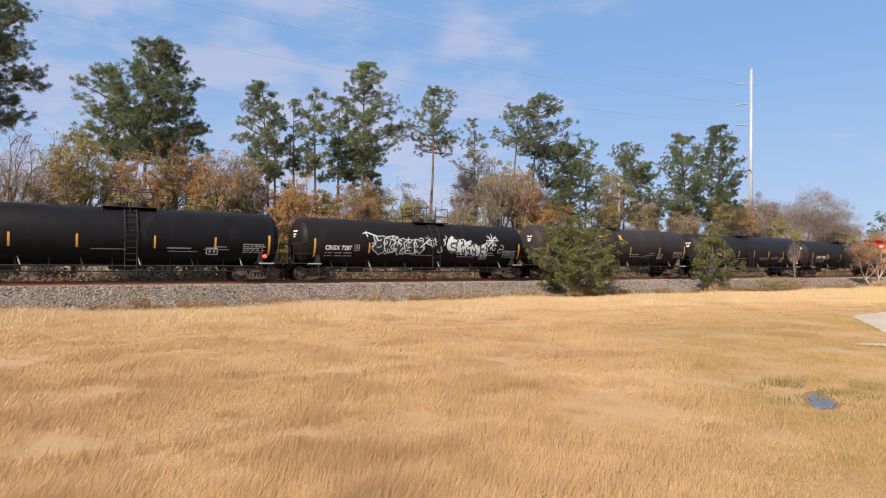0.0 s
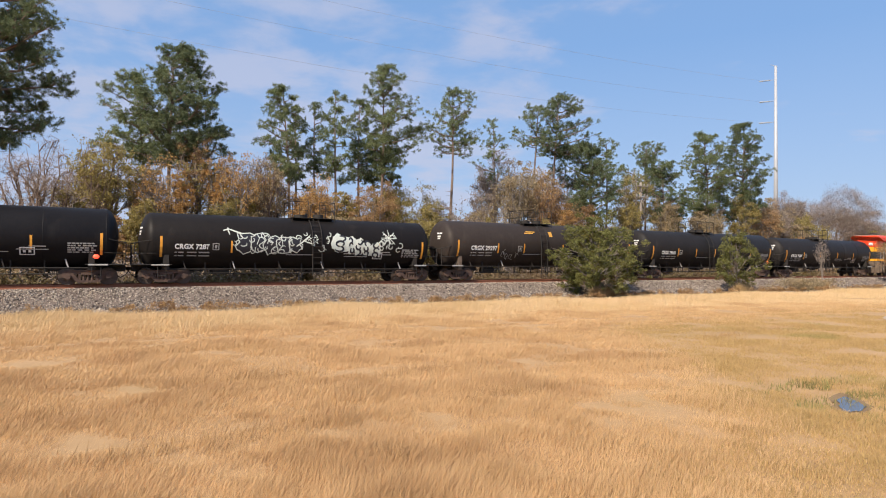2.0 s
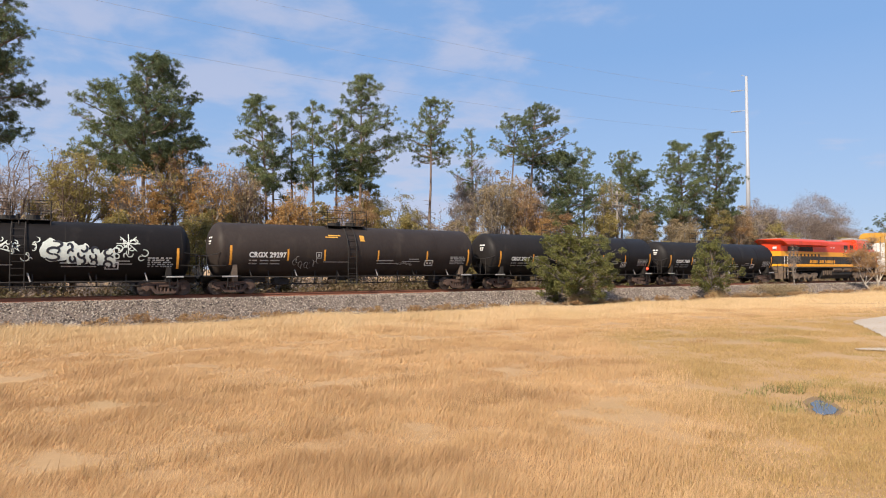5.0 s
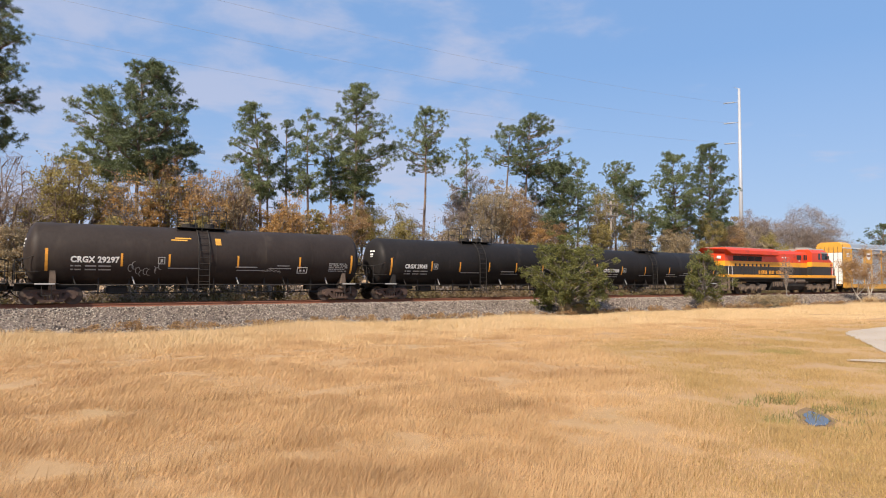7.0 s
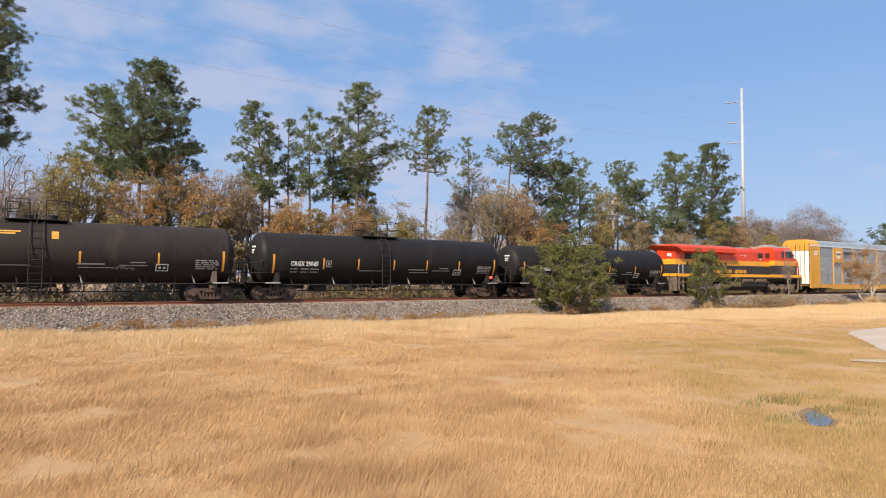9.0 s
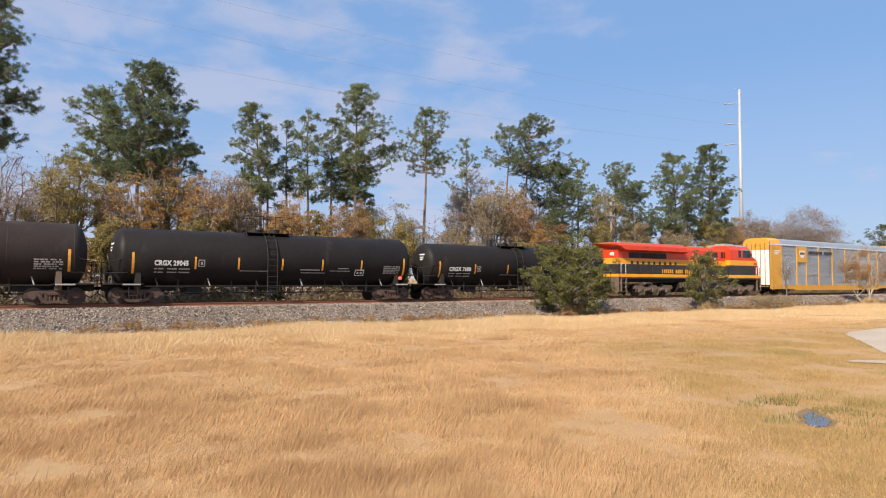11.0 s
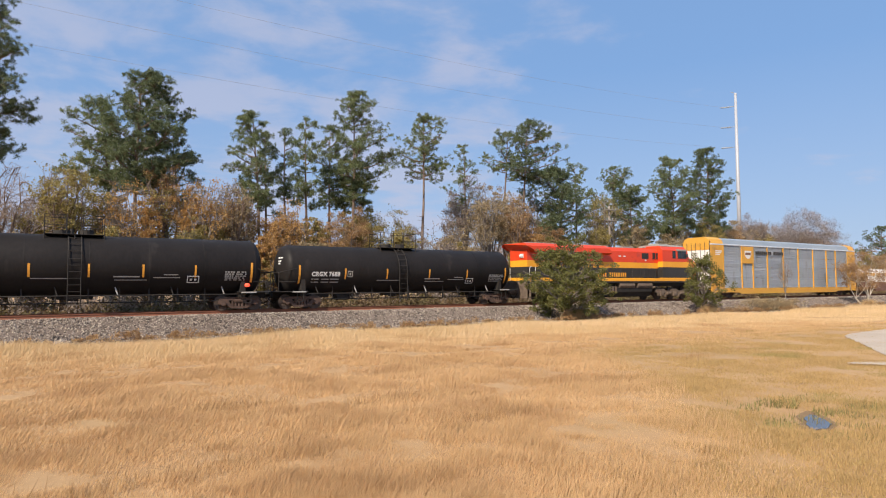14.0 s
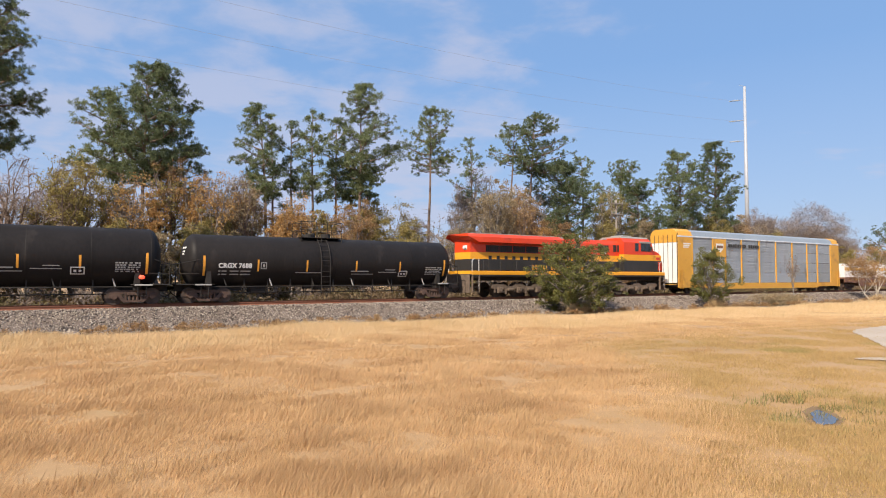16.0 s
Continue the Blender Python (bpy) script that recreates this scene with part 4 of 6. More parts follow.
def shrub(x, y, height, half, low, seed, mat, label, fullness=1.0, narrow_top=0.75):
    """An evergreen shrub: forked stems, ragged leafy lobes with gaps between them."""
    rnd = random.Random(seed)
    bush = empty("evergreen_shrub", pose(x, y, -0.05))
    tagged(bush, label, "shrub", "lineside shrubs")
    verts, faces, centres, radii, counts = [], [], [], [], []
    fork = Vector((rnd.uniform(-0.1, 0.1), 0, low * 0.7))
    tube(verts, faces, limb(Vector((0, 0, 0)), fork, 0, rnd, 3), [0.13, 0.11, 0.10, 0.09], 8)
    lobes = int(30 * fullness)
    for k in range(lobes):
        v = (k + rnd.random()) / lobes
        a = k * 2.4 + rnd.uniform(-0.5, 0.5)
        z = low + (height - low) * (0.03 + 0.94 * v)
        wide = math.sin(math.pi * min(0.97, 0.17 + 0.78 * v)) ** narrow_top
        reach = half * wide * rnd.choice((0.35, 0.6, 0.75, 0.85, 0.95, 1.04))
        tip = Vector((math.cos(a) * reach, math.sin(a) * reach * 0.85, z))
        root = fork.lerp(Vector((0, 0, height * 0.8)), max(0.0, v - 0.3) * rnd.uniform(0.5, 0.9))
        pts = limb(root, tip, 0.08 * reach, rnd)
        tube(verts, faces, pts, [0.05, 0.04, 0.03, 0.02, 0.008], 5)
        for j in range(int(9 * fullness)):
            u = 1.0 - 0.55 * rnd.random() ** 1.6
            at = root.lerp(tip, u) + Vector((rnd.gauss(0, 0.3), rnd.gauss(0, 0.3), rnd.gauss(0, 0.24))) * (0.5 + half * 0.17)
            size = rnd.uniform(0.15, 0.36)
            centres.append(tuple(at))
            radii.append((size * 1.1, size * 1.1, size * 0.85))
            counts.append(int(820 * size * size) + 14)
            tube(verts, faces, [pts[2], pts[2].lerp(at, 0.6) + Vector((0, 0, 0.04)), at], [0.016, 0.011, 0.005], 3)
    link("trunk", mesh_of("trunk", verts, faces, M_GREYBARK, True), bush)
    leaf_cloud("crown", centres, radii, counts, 0.125, 0.07, mat, seed, bush)


def build_lineside():
    shrub(30.5, 31.9, 5.75, 3.55, 0.7, 301, L_BUSH, "broad ragged evergreen shrub beside the ballast bank", 1.35)
    shrub(45.9, 31.9, 5.3, 2.15, 0.8, 302, L_BUSH, "upright narrow evergreen shrub beside the ballast bank", 0.8, 0.9)
    broadleaf(73.4, 31.6, 6.4, 3.2, 1.2, 303, L_RUST, 0.9, M_PALEBARK, "half-bare shrub with rusty leaves and pale stems", 0.09, "shrub", "autumn_shrub", 0.10, 3, 0.6, "lineside shrubs")
    broadleaf(58.2, 31.8, 5.4, 0.8, 2.2, 304, L_TWIG, 0.03, M_GREYBARK, "slim bare sapling with pale bark", 0.06, "sapling", "sapling", 0.25, 1, 0.1, "lineside shrubs")
    r = np.random.RandomState(66)
    n = 70
    c = np.stack([r.normal(55.5, 2.0, n), r.normal(31.6, 0.4, n), r.uniform(0.15, 1.0, n)], -1)
    ob = leaf_cloud("low_dry_bush", c, np.full((n, 3), 0.42), np.full(n, 110), 0.16, 0.05, L_TAN, 67, None)
    tagged(ob, "low tangled dry brown bush on the bank", "bush", "lineside shrubs")
    x = r.uniform(-6, 95, 330)
    c = np.stack([x, 30.4 + 0.25 * np.sin(x * 0.31) + np.abs(r.normal(0, 0.7, 330)), r.uniform(0.08, 0.4, 330)], -1)
    ob = leaf_cloud("bank_weeds", c, np.stack([r.uniform(0.15, 0.6, 330), r.uniform(0.1, 0.3, 330), r.uniform(0.06, 0.3, 330)], -1), np.full(330, 90), 0.18, 0.035, L_RUST, 68, None)
    tagged(ob, "scattered brown and olive weeds at the ballast's foot", "weeds", kind="stuff")


build_lineside()


def build_tufts():
    """Dry grass tufts at the feet of the lineside shrubs."""
    r = np.random.RandomState(71)
    for x, y in ((30.2, 31.5), (31.4, 31.6), (45.8, 31.6), (46.6, 31.5), (58.2, 31.5), (72.8, 31.3), (74.2, 31.3)):
        n = 700
        a, q = r.uniform(0, 6.283, n), np.abs(r.normal(0, 0.38, n))
        blades("grass_tuft", x + np.cos(a) * q, y + np.sin(a) * q * 0.6, r.uniform(0.3, 1.05, n), np.full(n, 0.012), (0.0, 0.0), M_TALL, "dry pale grass tuft at a shrub's foot", 72)


build_tufts()


# ---- power line ----
def build_power_line():
    pole = empty("steel_power_pole", pose(120.9, 75, -0.2))
    tagged(pole, "tall galvanized steel power pole with stub arms", "power pole")
    bm = bmesh.new()
    add_rod(bm, (0, 0, 0), (0, 0, 42.6), 0.50, 16, 0.25)
    part("shaft", bm, M_STEELPOLE, pole, smooth=True)
    for z in (39.8, 35.5, 31.2):
        side = Vector((-0.53, 0.85, 0))
        up = Vector((0, 0, z))
        arm = rod("arm", up + side * 0.25, up + side * 1.0, 0.06, M_WIRE, pole)
        bm = bmesh.new()
        add_rod(bm, up + side * 0.95, up + side * 3.0, 0.09, 10)
        for k in range(9):
            u = 1.05 + 0.21 * k
            add_rod(bm, up + side * u, up + side * (u + 0.09), 0.17, 10)
        part("insulator", bm, M_WIRE, arm, "ribbed grey post insulator")
    rod("tip", (-0.05, 0, 42.55), (-0.5, 0.8, 43.0), 0.05, M_WIRE, pole)
    for z in (39.8, 35.5, 31.2):
        pts = []
        for k in range(41):
            u = k / 40
            pts.append(Vector((119.3 - 181 * u, 77.5, z - 3.6 * 4 * u * (1 - u))))
        wv, wf = [], []
        tube(wv, wf, pts, [0.014] * 41, 4)
        tagged(link("power_wire", mesh_of("power_wire", wv, wf, M_WIRE)), "thin sagging power line wire", "wire", "power wires")


build_power_line()


def build_wooden_pole():
    """A wooden utility pole with two crossarms, standing among the trees."""
    pole = empty("wooden_utility_pole", pose(58.15, 53.0, -0.2))
    tagged(pole, "weathered grey wooden utility pole with crossarms", "utility pole")
    bm = bmesh.new()
    add_rod(bm, (0, 0, 0), (0, 0, 12.3), 0.17, 12, 0.11)
    part("shaft", bm, M_GREYBARK, pole, smooth=True)
    for z in (11.8, 10.5):
        arm = box("crossarm", -1.05, 1.05, -0.22, -0.11, z - 0.06, z + 0.07, M_GREYBARK, pole, "grey wooden crossarm")
        for u in (-0.95, -0.4, 0.4, 0.95):
            bm = bmesh.new()
            add_rod(bm, (u, -0.165, z + 0.07), (u, -0.165, z + 0.22), 0.035, 8)
            add_rod(bm, (u, -0.165, z + 0.22), (u, -0.165, z + 0.34), 0.07, 10, 0.045)
            part("insulator", bm, M_GREYP, arm, "grey pin insulator")
        for way in (-1, 1):
            rod("brace", (0, -0.15, z - 0.75), (way * 0.62, -0.165, z - 0.06), 0.025, M_GREYBARK, pole)


build_wooden_pole()


# ---- train ----
WHEEL_R = 0.42
TURNING = []      # wheelsets and their radius
CARS = []         # cars and their place along the track at the start


def make_wheelset_mesh(radius):
    bm = bmesh.new()
    add_rod(bm, (0, -0.95, 0), (0, 0.95, 0), 0.085, 10)
    for s in (-1, 1):
        add_rod(bm, (0, s * 0.70, 0), (0, s * 0.83, 0), radius, 28)
        add_rod(bm, (0, s * 0.665, 0), (0, s * 0.70, 0), radius + 0.03, 28)
        add_rod(bm, (0, s * 0.83, 0), (0, s * 0.86, 0), radius * 0.36, 14)
        for k in range(2):   # worn marks that show the turning
            a = k * math.pi
            add_box(bm, math.cos(a) * radius * 0.6 - 0.05, math.cos(a) * radius * 0.6 + 0.05, s * 0.845 - 0.02, s * 0.845 + 0.02, math.sin(a) * radius * 0.6 - 0.05, math.sin(a) * radius * 0.6 + 0.05)
    me = bpy.data.meshes.new("wheelset")
    bm.to_mesh(me)
    bm.free()
    me.materials.append(M_WHEEL)
    return me


WHEELSET = make_wheelset_mesh(WHEEL_R)
WHEELSET_BIG = make_wheelset_mesh(0.53)


def make_side_frame():
    """Cast side frame of a two-axle freight truck, with spring and bearing caps."""
    bm = bmesh.new()
    top = [(-1.12, 0.62), (-0.95, 0.70), (-0.55, 0.74), (0.55, 0.74), (0.95, 0.70), (1.12, 0.62), (1.12, 0.40), (0.98, 0.34), (0.86, 0.48), (0.62, 0.56), (0.38, 0.58), (-0.38, 0.58), (-0.62, 0.56), (-0.86, 0.48), (-0.98, 0.34), (-1.12, 0.40)]
    low = [(-0.86, 0.48), (-0.62, 0.56), (-0.36, 0.24), (0.36, 0.24), (0.62, 0.56), (0.86, 0.48), (0.46, 0.12), (-0.46, 0.12)]
    for outline in (top, low):
        add_prism(bm, outline, -1.09, -0.95)
    for k in (-0.42, 0.32):
        add_box(bm, k, k + 0.10, -1.08, -0.96, 0.22, 0.60)
    for k in range(3):
        add_rod(bm, (-0.18 + 0.18 * k, -1.02, 0.24), (-0.18 + 0.18 * k, -1.02, 0.50), 0.075, 8)
    add_box(bm, -0.30, 0.30, -1.13, -0.94, 0.48, 0.62, 0.02)
    for k in (-0.89, 0.89):
        add_rod(bm, (k, -1.16, 0.42), (k, -0.93, 0.42), 0.14, 12)
    bmesh.ops.recalc_face_normals(bm, faces=bm.faces[:])
    me = bpy.data.meshes.new("side_frame")
    bm.to_mesh(me)
    bm.free()
    me.materials.append(M_CARTRUCK)
    return me


SIDE_FRAME = make_side_frame()


def truck(car, x):
    """A two-axle truck under a freight car."""
    for turn in (0, 180):
        sf = link("side_frame", SIDE_FRAME, car, "rusty cast truck side frame")
        sf.matrix_basis = pose(x, 0, 0, 0, 0, turn)
    box("bolster", x - 0.2, x + 0.2, -1.0, 1.0, 0.46, 0.72, M_UNDER, car)
    for k in (-0.89, 0.89):
        w = link("wheelset", WHEELSET, car, "worn steel wheels on an axle")
        w.matrix_basis = pose(x + k, 0, WHEEL_R)
        TURNING.append((w, WHEEL_R, x + k))


def coupler(car, x, way):
    bm = bmesh.new()
    add_box(bm, min(x, x + way * 0.62), max(x, x + way * 0.62), -0.09, 0.09, 0.72, 0.90, 0.015)
    add_box(bm, min(x + way * 0.45, x + way * 0.75), max(x + way * 0.45, x + way * 0.75), -0.17, 0.14, 0.66, 0.96, 0.03)
    part("coupler", bm, M_TRUCK, car)
    bm = bmesh.new()
    pts = [(x + way * 0.1, -0.35, 0.75), (x + way * 0.28, -0.34, 0.48), (x + way * 0.5, -0.30, 0.34), (x + way * 0.68, -0.2, 0.44)]
    add_path(bm, pts, 0.025, 6)
    part("brake_hose", bm, M_UNDER, car)


class Wrap:
    """Flat marks laid round a tank: u along it, v round it, from mid height."""
    def __init__(self, radius, centre, lift=0.006, shift=0.0):
        self.r, self.c, self.lift, self.shift = radius, centre, lift, shift

    def place(self, u, v, extra=0.0):
        a, q = v / self.r, self.r + self.lift + extra
        return Vector((u + self.shift, -math.cos(a) * q, self.c + math.sin(a) * q))

    def rect(self, bm, u0, u1, v0, v1, extra=0.0, n=4):
        prev = None
        for k in range(n + 1):
            v = v0 + (v1 - v0) * k / n
            row = (bm.verts.new(self.place(u0, v, extra)), bm.verts.new(self.place(u1, v, extra)))
            if prev:
                bm.faces.new((prev[0], prev[1], row[1], row[0]))
            prev = row

    def stroke(self, bm, points, width, extra=0.0):
        prev = None
        n = len(points)
        for k, (u, v) in enumerate(points):
            a, b = points[max(k - 1, 0)], points[min(k + 1, n - 1)]
            dx, dy = b[0] - a[0], b[1] - a[1]
            q = math.hypot(dx, dy) or 1
            w = width * (0.55 + 0.45 * math.sin(math.pi * (k + 0.6) / (n + 0.2)))
            ox, oy = -dy / q * w / 2, dx / q * w / 2
            row = (bm.verts.new(self.place(u + ox, v + oy, extra)), bm.verts.new(self.place(u - ox, v - oy, extra)))
            if prev:
                bm.faces.new((prev[0], row[0], row[1], prev[1]))
            prev = row

    def blob(self, bm, outline, extra=0.0, rows=14):
        """A filled outline, laid on in narrow bands that follow the curve."""
        lo, hi = min(v for u, v in outline), max(v for u, v in outline)
        prev = None
        for k in range(rows + 1):
            v = lo + (hi - lo) * min(0.995, max(0.005, k / rows))
            cuts = [a[0] + (b[0] - a[0]) * (v - a[1]) / (b[1] - a[1]) for a, b in zip(outline, outline[1:] + outline[:1]) if (a[1] > v) != (b[1] > v)]
            if len(cuts) < 2:
                continue
            row = (bm.verts.new(self.place(min(cuts), v, extra)), bm.verts.new(self.place(max(cuts), v, extra)))
            if prev:
                bm.faces.new((prev[0], prev[1], row[1], row[0]))
            prev = row



def text_mesh(words, size, spread=1.0, bold=0.0):
    cu = bpy.data.curves.new("lettering", "FONT")
    cu.body, cu.size, cu.space_character, cu.offset = words, size, spread, bold
    cu.resolution_u = 3
    ob = bpy.data.objects.new("lettering", cu)
    me = bpy.data.meshes.new_from_object(ob)
    bpy.data.objects.remove(ob)
    bpy.data.curves.remove(cu)
    return me


def tank_text(words, u, v, height, width, wrap, mat, car):
    me = text_mesh(words, height * 1.38, 1.08, 0.010 + height * 0.025)
    n = len(me.vertices)
    co = np.empty(n * 3)
    me.vertices.foreach_get("co", co)
    co = co.reshape(-1, 3)
    lo, hi = co[:, 0].min(), co[:, 0].max()
    out = [wrap.place(u + (x - lo) / (hi - lo) * width, v + y) for x, y, z in co]
    me.vertices.foreach_set("co", np.array(out).ravel())
    me.update()
    me.materials.append(mat)
    link("lettering", me, car, "white stencilled lettering " + words)


def curl(rnd, u, v, su, sv, turns):
    a0, q = rnd.uniform(0, 6.28), rnd.choice((-1, 1))
    return [(u + su * math.cos(a0 + q * turns * 6.283 * k / 14) * (1 - 0.4 * k / 14), v + sv * math.sin(a0 + q * turns * 6.283 * k / 14) * (1 - 0.2 * k / 14)) for k in range(15)]


def letter_shape(rnd, u0, u1, v0, v1):
    """A swollen, irregular graffiti letter body."""
    pts = []
    for k in range(18):
        a = 6.283 * k / 18
        e = 0.62
        cu = math.copysign(abs(math.cos(a)) ** e, math.cos(a))
        cv = math.copysign(abs(math.sin(a)) ** e, math.sin(a))
        pts.append(((u0 + u1) / 2 + cu * (u1 - u0) / 2 * rnd.uniform(0.72, 1.22), (v0 + v1) / 2 + cv * (v1 - v0) / 2 * rnd.uniform(0.70, 1.20)))
    return pts


def graffiti(car, whole):
    """Two sprayed panels of unreadable letters on the side of a tank."""
    rnd = random.Random(17)
    wrap = Wrap(whole.r, whole.c, whole.lift, -1.85)
    pale, dark, line = bmesh.new(), bmesh.new(), bmesh.new()
    spans = [(6.95, 8.1), (7.8, 8.7), (8.45, 9.4), (9.2, 10.1), (9.8, 10.6)]
    for k, (a, b) in enumerate(spans):
        v0, v1 = -0.62 + 0.12 * math.sin(k * 2.1), 0.58 - 0.07 * k
        shape = letter_shape(rnd, a, b, v0, v1)
        wrap.blob(dark, shape, 0.003 + 0.0015 * k)
        wrap.stroke(line, shape + shape[:2], 0.062, 0.012 + 0.0005 * k)
        for j in range(4):
            wrap.stroke(line, curl(rnd, (a + b) / 2 + rnd.uniform(-0.25, 0.25), (v0 + v1) / 2 + (j - 1.5) * 0.24 + rnd.uniform(-0.08, 0.08), rnd.uniform(0.12, 0.28), rnd.uniform(0.1, 0.2), rnd.uniform(0.4, 0.8)), 0.058, 0.016 + 0.0004 * j)
    wrap.stroke(line, [(6.25, 0.62), (6.55, 0.72), (6.9, 0.58), (7.2, 0.5)], 0.08, 0.016)
    wrap.stroke(line, [(6.5, 0.80), (6.52, 0.6), (6.58, 0.4)], 0.07, 0.017)
    wrap.stroke(line, [(10.3, -0.2), (10.7, 0.1), (11.1, 0.42), (10.8, 0.1), (11.3, -0.05)], 0.09, 0.016)
    for k in range(9):
        u = 6.4 + rnd.random() * 0.9 if k % 2 else 10.8 + rnd.random() * 0.7
        wrap.stroke(line, curl(rnd, u, rnd.uniform(-0.25, 0.55), 0.12, 0.12, 0.7), 0.045, 0.018)
    wrap = Wrap(whole.r, whole.c, whole.lift, -2.75)
    spans = [(13.35, 14.5), (14.35, 14.85), (14.75, 15.4), (15.3, 15.9), (15.8, 16.6)]
    for k, (a, b) in enumerate(spans):
        v0, v1 = -0.55 - 0.06 * k, 0.58 - 0.12 * k
        wrap.blob(pale, letter_shape(rnd, a, b, v0, v1), 0.003 + 0.0015 * k)
        for j in range(3):
            wrap.stroke(dark, curl(rnd, (a + b) / 2 + rnd.uniform(-0.08, 0.08), (v0 + v1) / 2 + (j - 1) * 0.3, (b - a) * 0.27, 0.17, rnd.uniform(0.5, 0.9)), 0.12, 0.014 + 0.0004 * j)
    for k in range(26):
        u = 12.3 + rnd.random() * 0.9 if k < 9 else 16.4 + rnd.random() * 1.5
        wrap.stroke(line, curl(rnd, u, rnd.uniform(-0.45, 0.62), rnd.uniform(0.08, 0.22), rnd.uniform(0.1, 0.22), rnd.uniform(0.4, 0.8)), 0.05, 0.016)
    for k in range(8):
        a = 6.283 * k / 8
        wrap.stroke(line, [(17.1, 0.42), (17.1 + 0.25 * math.cos(a), 0.42 + 0.25 * math.sin(a)), (17.1 + 0.55 * math.cos(a), 0.42 + 0.55 * math.sin(a))], 0.045, 0.016)
    part("graffiti_fill", pale, M_SPRAY, car, "pale sprayed graffiti letter fill")
    part("graffiti_shade", dark, M_SPRAYDARK, car, "black sprayed graffiti shading")["kind"] = "stuff"
    part("graffiti_outline", line, M_SPRAY, car, "white sprayed graffiti outlines")["kind"] = "stuff"


def scribble(car, wrap, u0, u1, v0, v1, seed, mat=None):
    rnd = random.Random(seed)
    bm = bmesh.new()
    for k in range(9):
        wrap.stroke(bm, curl(rnd, u0 + (u1 - u0) * (k + 0.5) / 9, rnd.uniform(v0, v1), (u1 - u0) / 11, (v1 - v0) * 0.32, rnd.uniform(0.4, 0.9)), 0.03, 0.004)
    part("graffiti_scrawl", bm, mat or M_GREYP, car, "faint grey sprayed scrawl")


def tank_car(start, end, centre, radius, paint, marks, ladder, words, label, red_light=False, seed=1, orange_end=True):
    """A black tank car. start, end: the outer reflective marks along the track at the beginning; its own x counts from start - 1.3."""
    base = start - 1.3
    car = empty("tank_car")
    tagged(car, label, "tank car", "train cars")
    CARS.append((car, base))
    rnd = random.Random(seed)
    x0, x1 = start - 0.35 - base, end + 0.2 - base
    # tank with dished heads
    prof = []
    dome = 0.62
    for k in range(9):
        a = k / 8 * math.pi / 2
        prof.append((x0 - dome * math.cos(a), radius * math.sin(a)))
    for k in range(9):
        a = math.pi / 2 - k / 8 * math.pi / 2
        prof.append((x1 + dome * math.cos(a), radius * math.sin(a)))
    n, verts, faces = 56, [], []
    for px, pr in prof:
        for j in range(n):
            b = 6.2832 * j / n
            verts.append((px, math.cos(b) * max(pr, 0.002), centre + math.sin(b) * max(pr, 0.002)))
    for k in range(len(prof) - 1):
        for j in range(n):
            faces.append((k * n + j, k * n + (j + 1) % n, k * n + n + (j + 1) % n, k * n + n + j))
    link("tank", mesh_of("tank", verts, faces, paint, True), car)
    # weld seams
    for k in range(7):
        u = x0 + (x1 - x0) * (k + (0.02 if k == 0 else 0)) / 6
        bm = bmesh.new()
        for j in range(n):
            a, b = 6.2832 * j / n, 6.2832 * (j + 1) / n
            q = radius + 0.007
            bm.faces.new([bm.verts.new((uu, math.cos(c) * qq, centre + math.sin(c) * qq)) for uu, c, qq in ((u - 0.03, a, radius - 0.002), (u + 0.03, a, q), (u + 0.03, b, q), (u - 0.03, b, radius - 0.002))])
        part("weld_seam", bm, paint, car)
    w = Wrap(radius, centre)
    # reflective marks
    for k, m in enumerate(marks):
        u = m - base
        tall = k in (0, len(marks) - 1)
        bm = bmesh.new()
        half_w = 0.062 if tall else 0.05
        w.rect(bm, u - half_w, u + half_w, -0.92 if tall else -0.62, 0.22 if tall else 0.05, 0.004)
        part("reflective_strip", bm, M_ORANGE, car, "orange reflective strip")
    # stencils
    if words:
        lead = start + {3: 0.65, 6: 0.75}.get(seed, 1.0) - base
        width = (1.75 if seed == 3 else marks[1] - (0.36 if seed != 4 else 0.1) - base - lead)
        tank_text(words, lead, -0.43, 0.265 + 0.03 * (seed == 4), width, w, M_WHITE, car)
        for j in range(2):
            bm = bmesh.new()
            for a, b in ((0, 0.12), (0.18, 0.45), (0.62, 1.1), (1.2, 1.75)):
                w.rect(bm, lead + a, lead + b, -0.66 - 0.2 * j, -0.59 - 0.2 * j, 0.003, 1)
            part("small_stencil", bm, M_GREYP, car, "row of small stencilled letters")
    mid = ladder - base
    for u, v, ww, hh, mat in ((mid - 1.0, -0.72, 1.6, 0.05, M_GREYP), (mid + 2.3, -0.62, 1.2, 0.07, M_GREYP), (mid + 2.5, -0.80, 1.5, 0.05, M_GREYP), (mid + 4.4, -0.50, 0.7, 0.05, M_GREYP), (mid + 4.2, -0.66, 1.3, 0.05, M_GREYP)):
        bm = bmesh.new()
        w.rect(bm, u - ww / 2, u + ww / 2, v, v + hh, 0.003, 1)
        part("stencil_line", bm, mat, car, "faded stencil line")
    bm = bmesh.new()      # data panel by the far end
    for r_ in range(5):
        u = x1 - 1.65
        while u < x1 - 0.55:
            step = rnd.uniform(0.07, 0.2)
            w.rect(bm, u, u + step, -0.80 + r_ * 0.115, -0.80 + r_ * 0.115 + 0.07, 0.003, 1)
            u += step + rnd.choice((0.03, 0.03, 0.1))
    part("data_panel", bm, M_GREYP, car, "stencilled data panel")["kind"] = "stuff"
    bm = bmesh.new()      # small framed placard
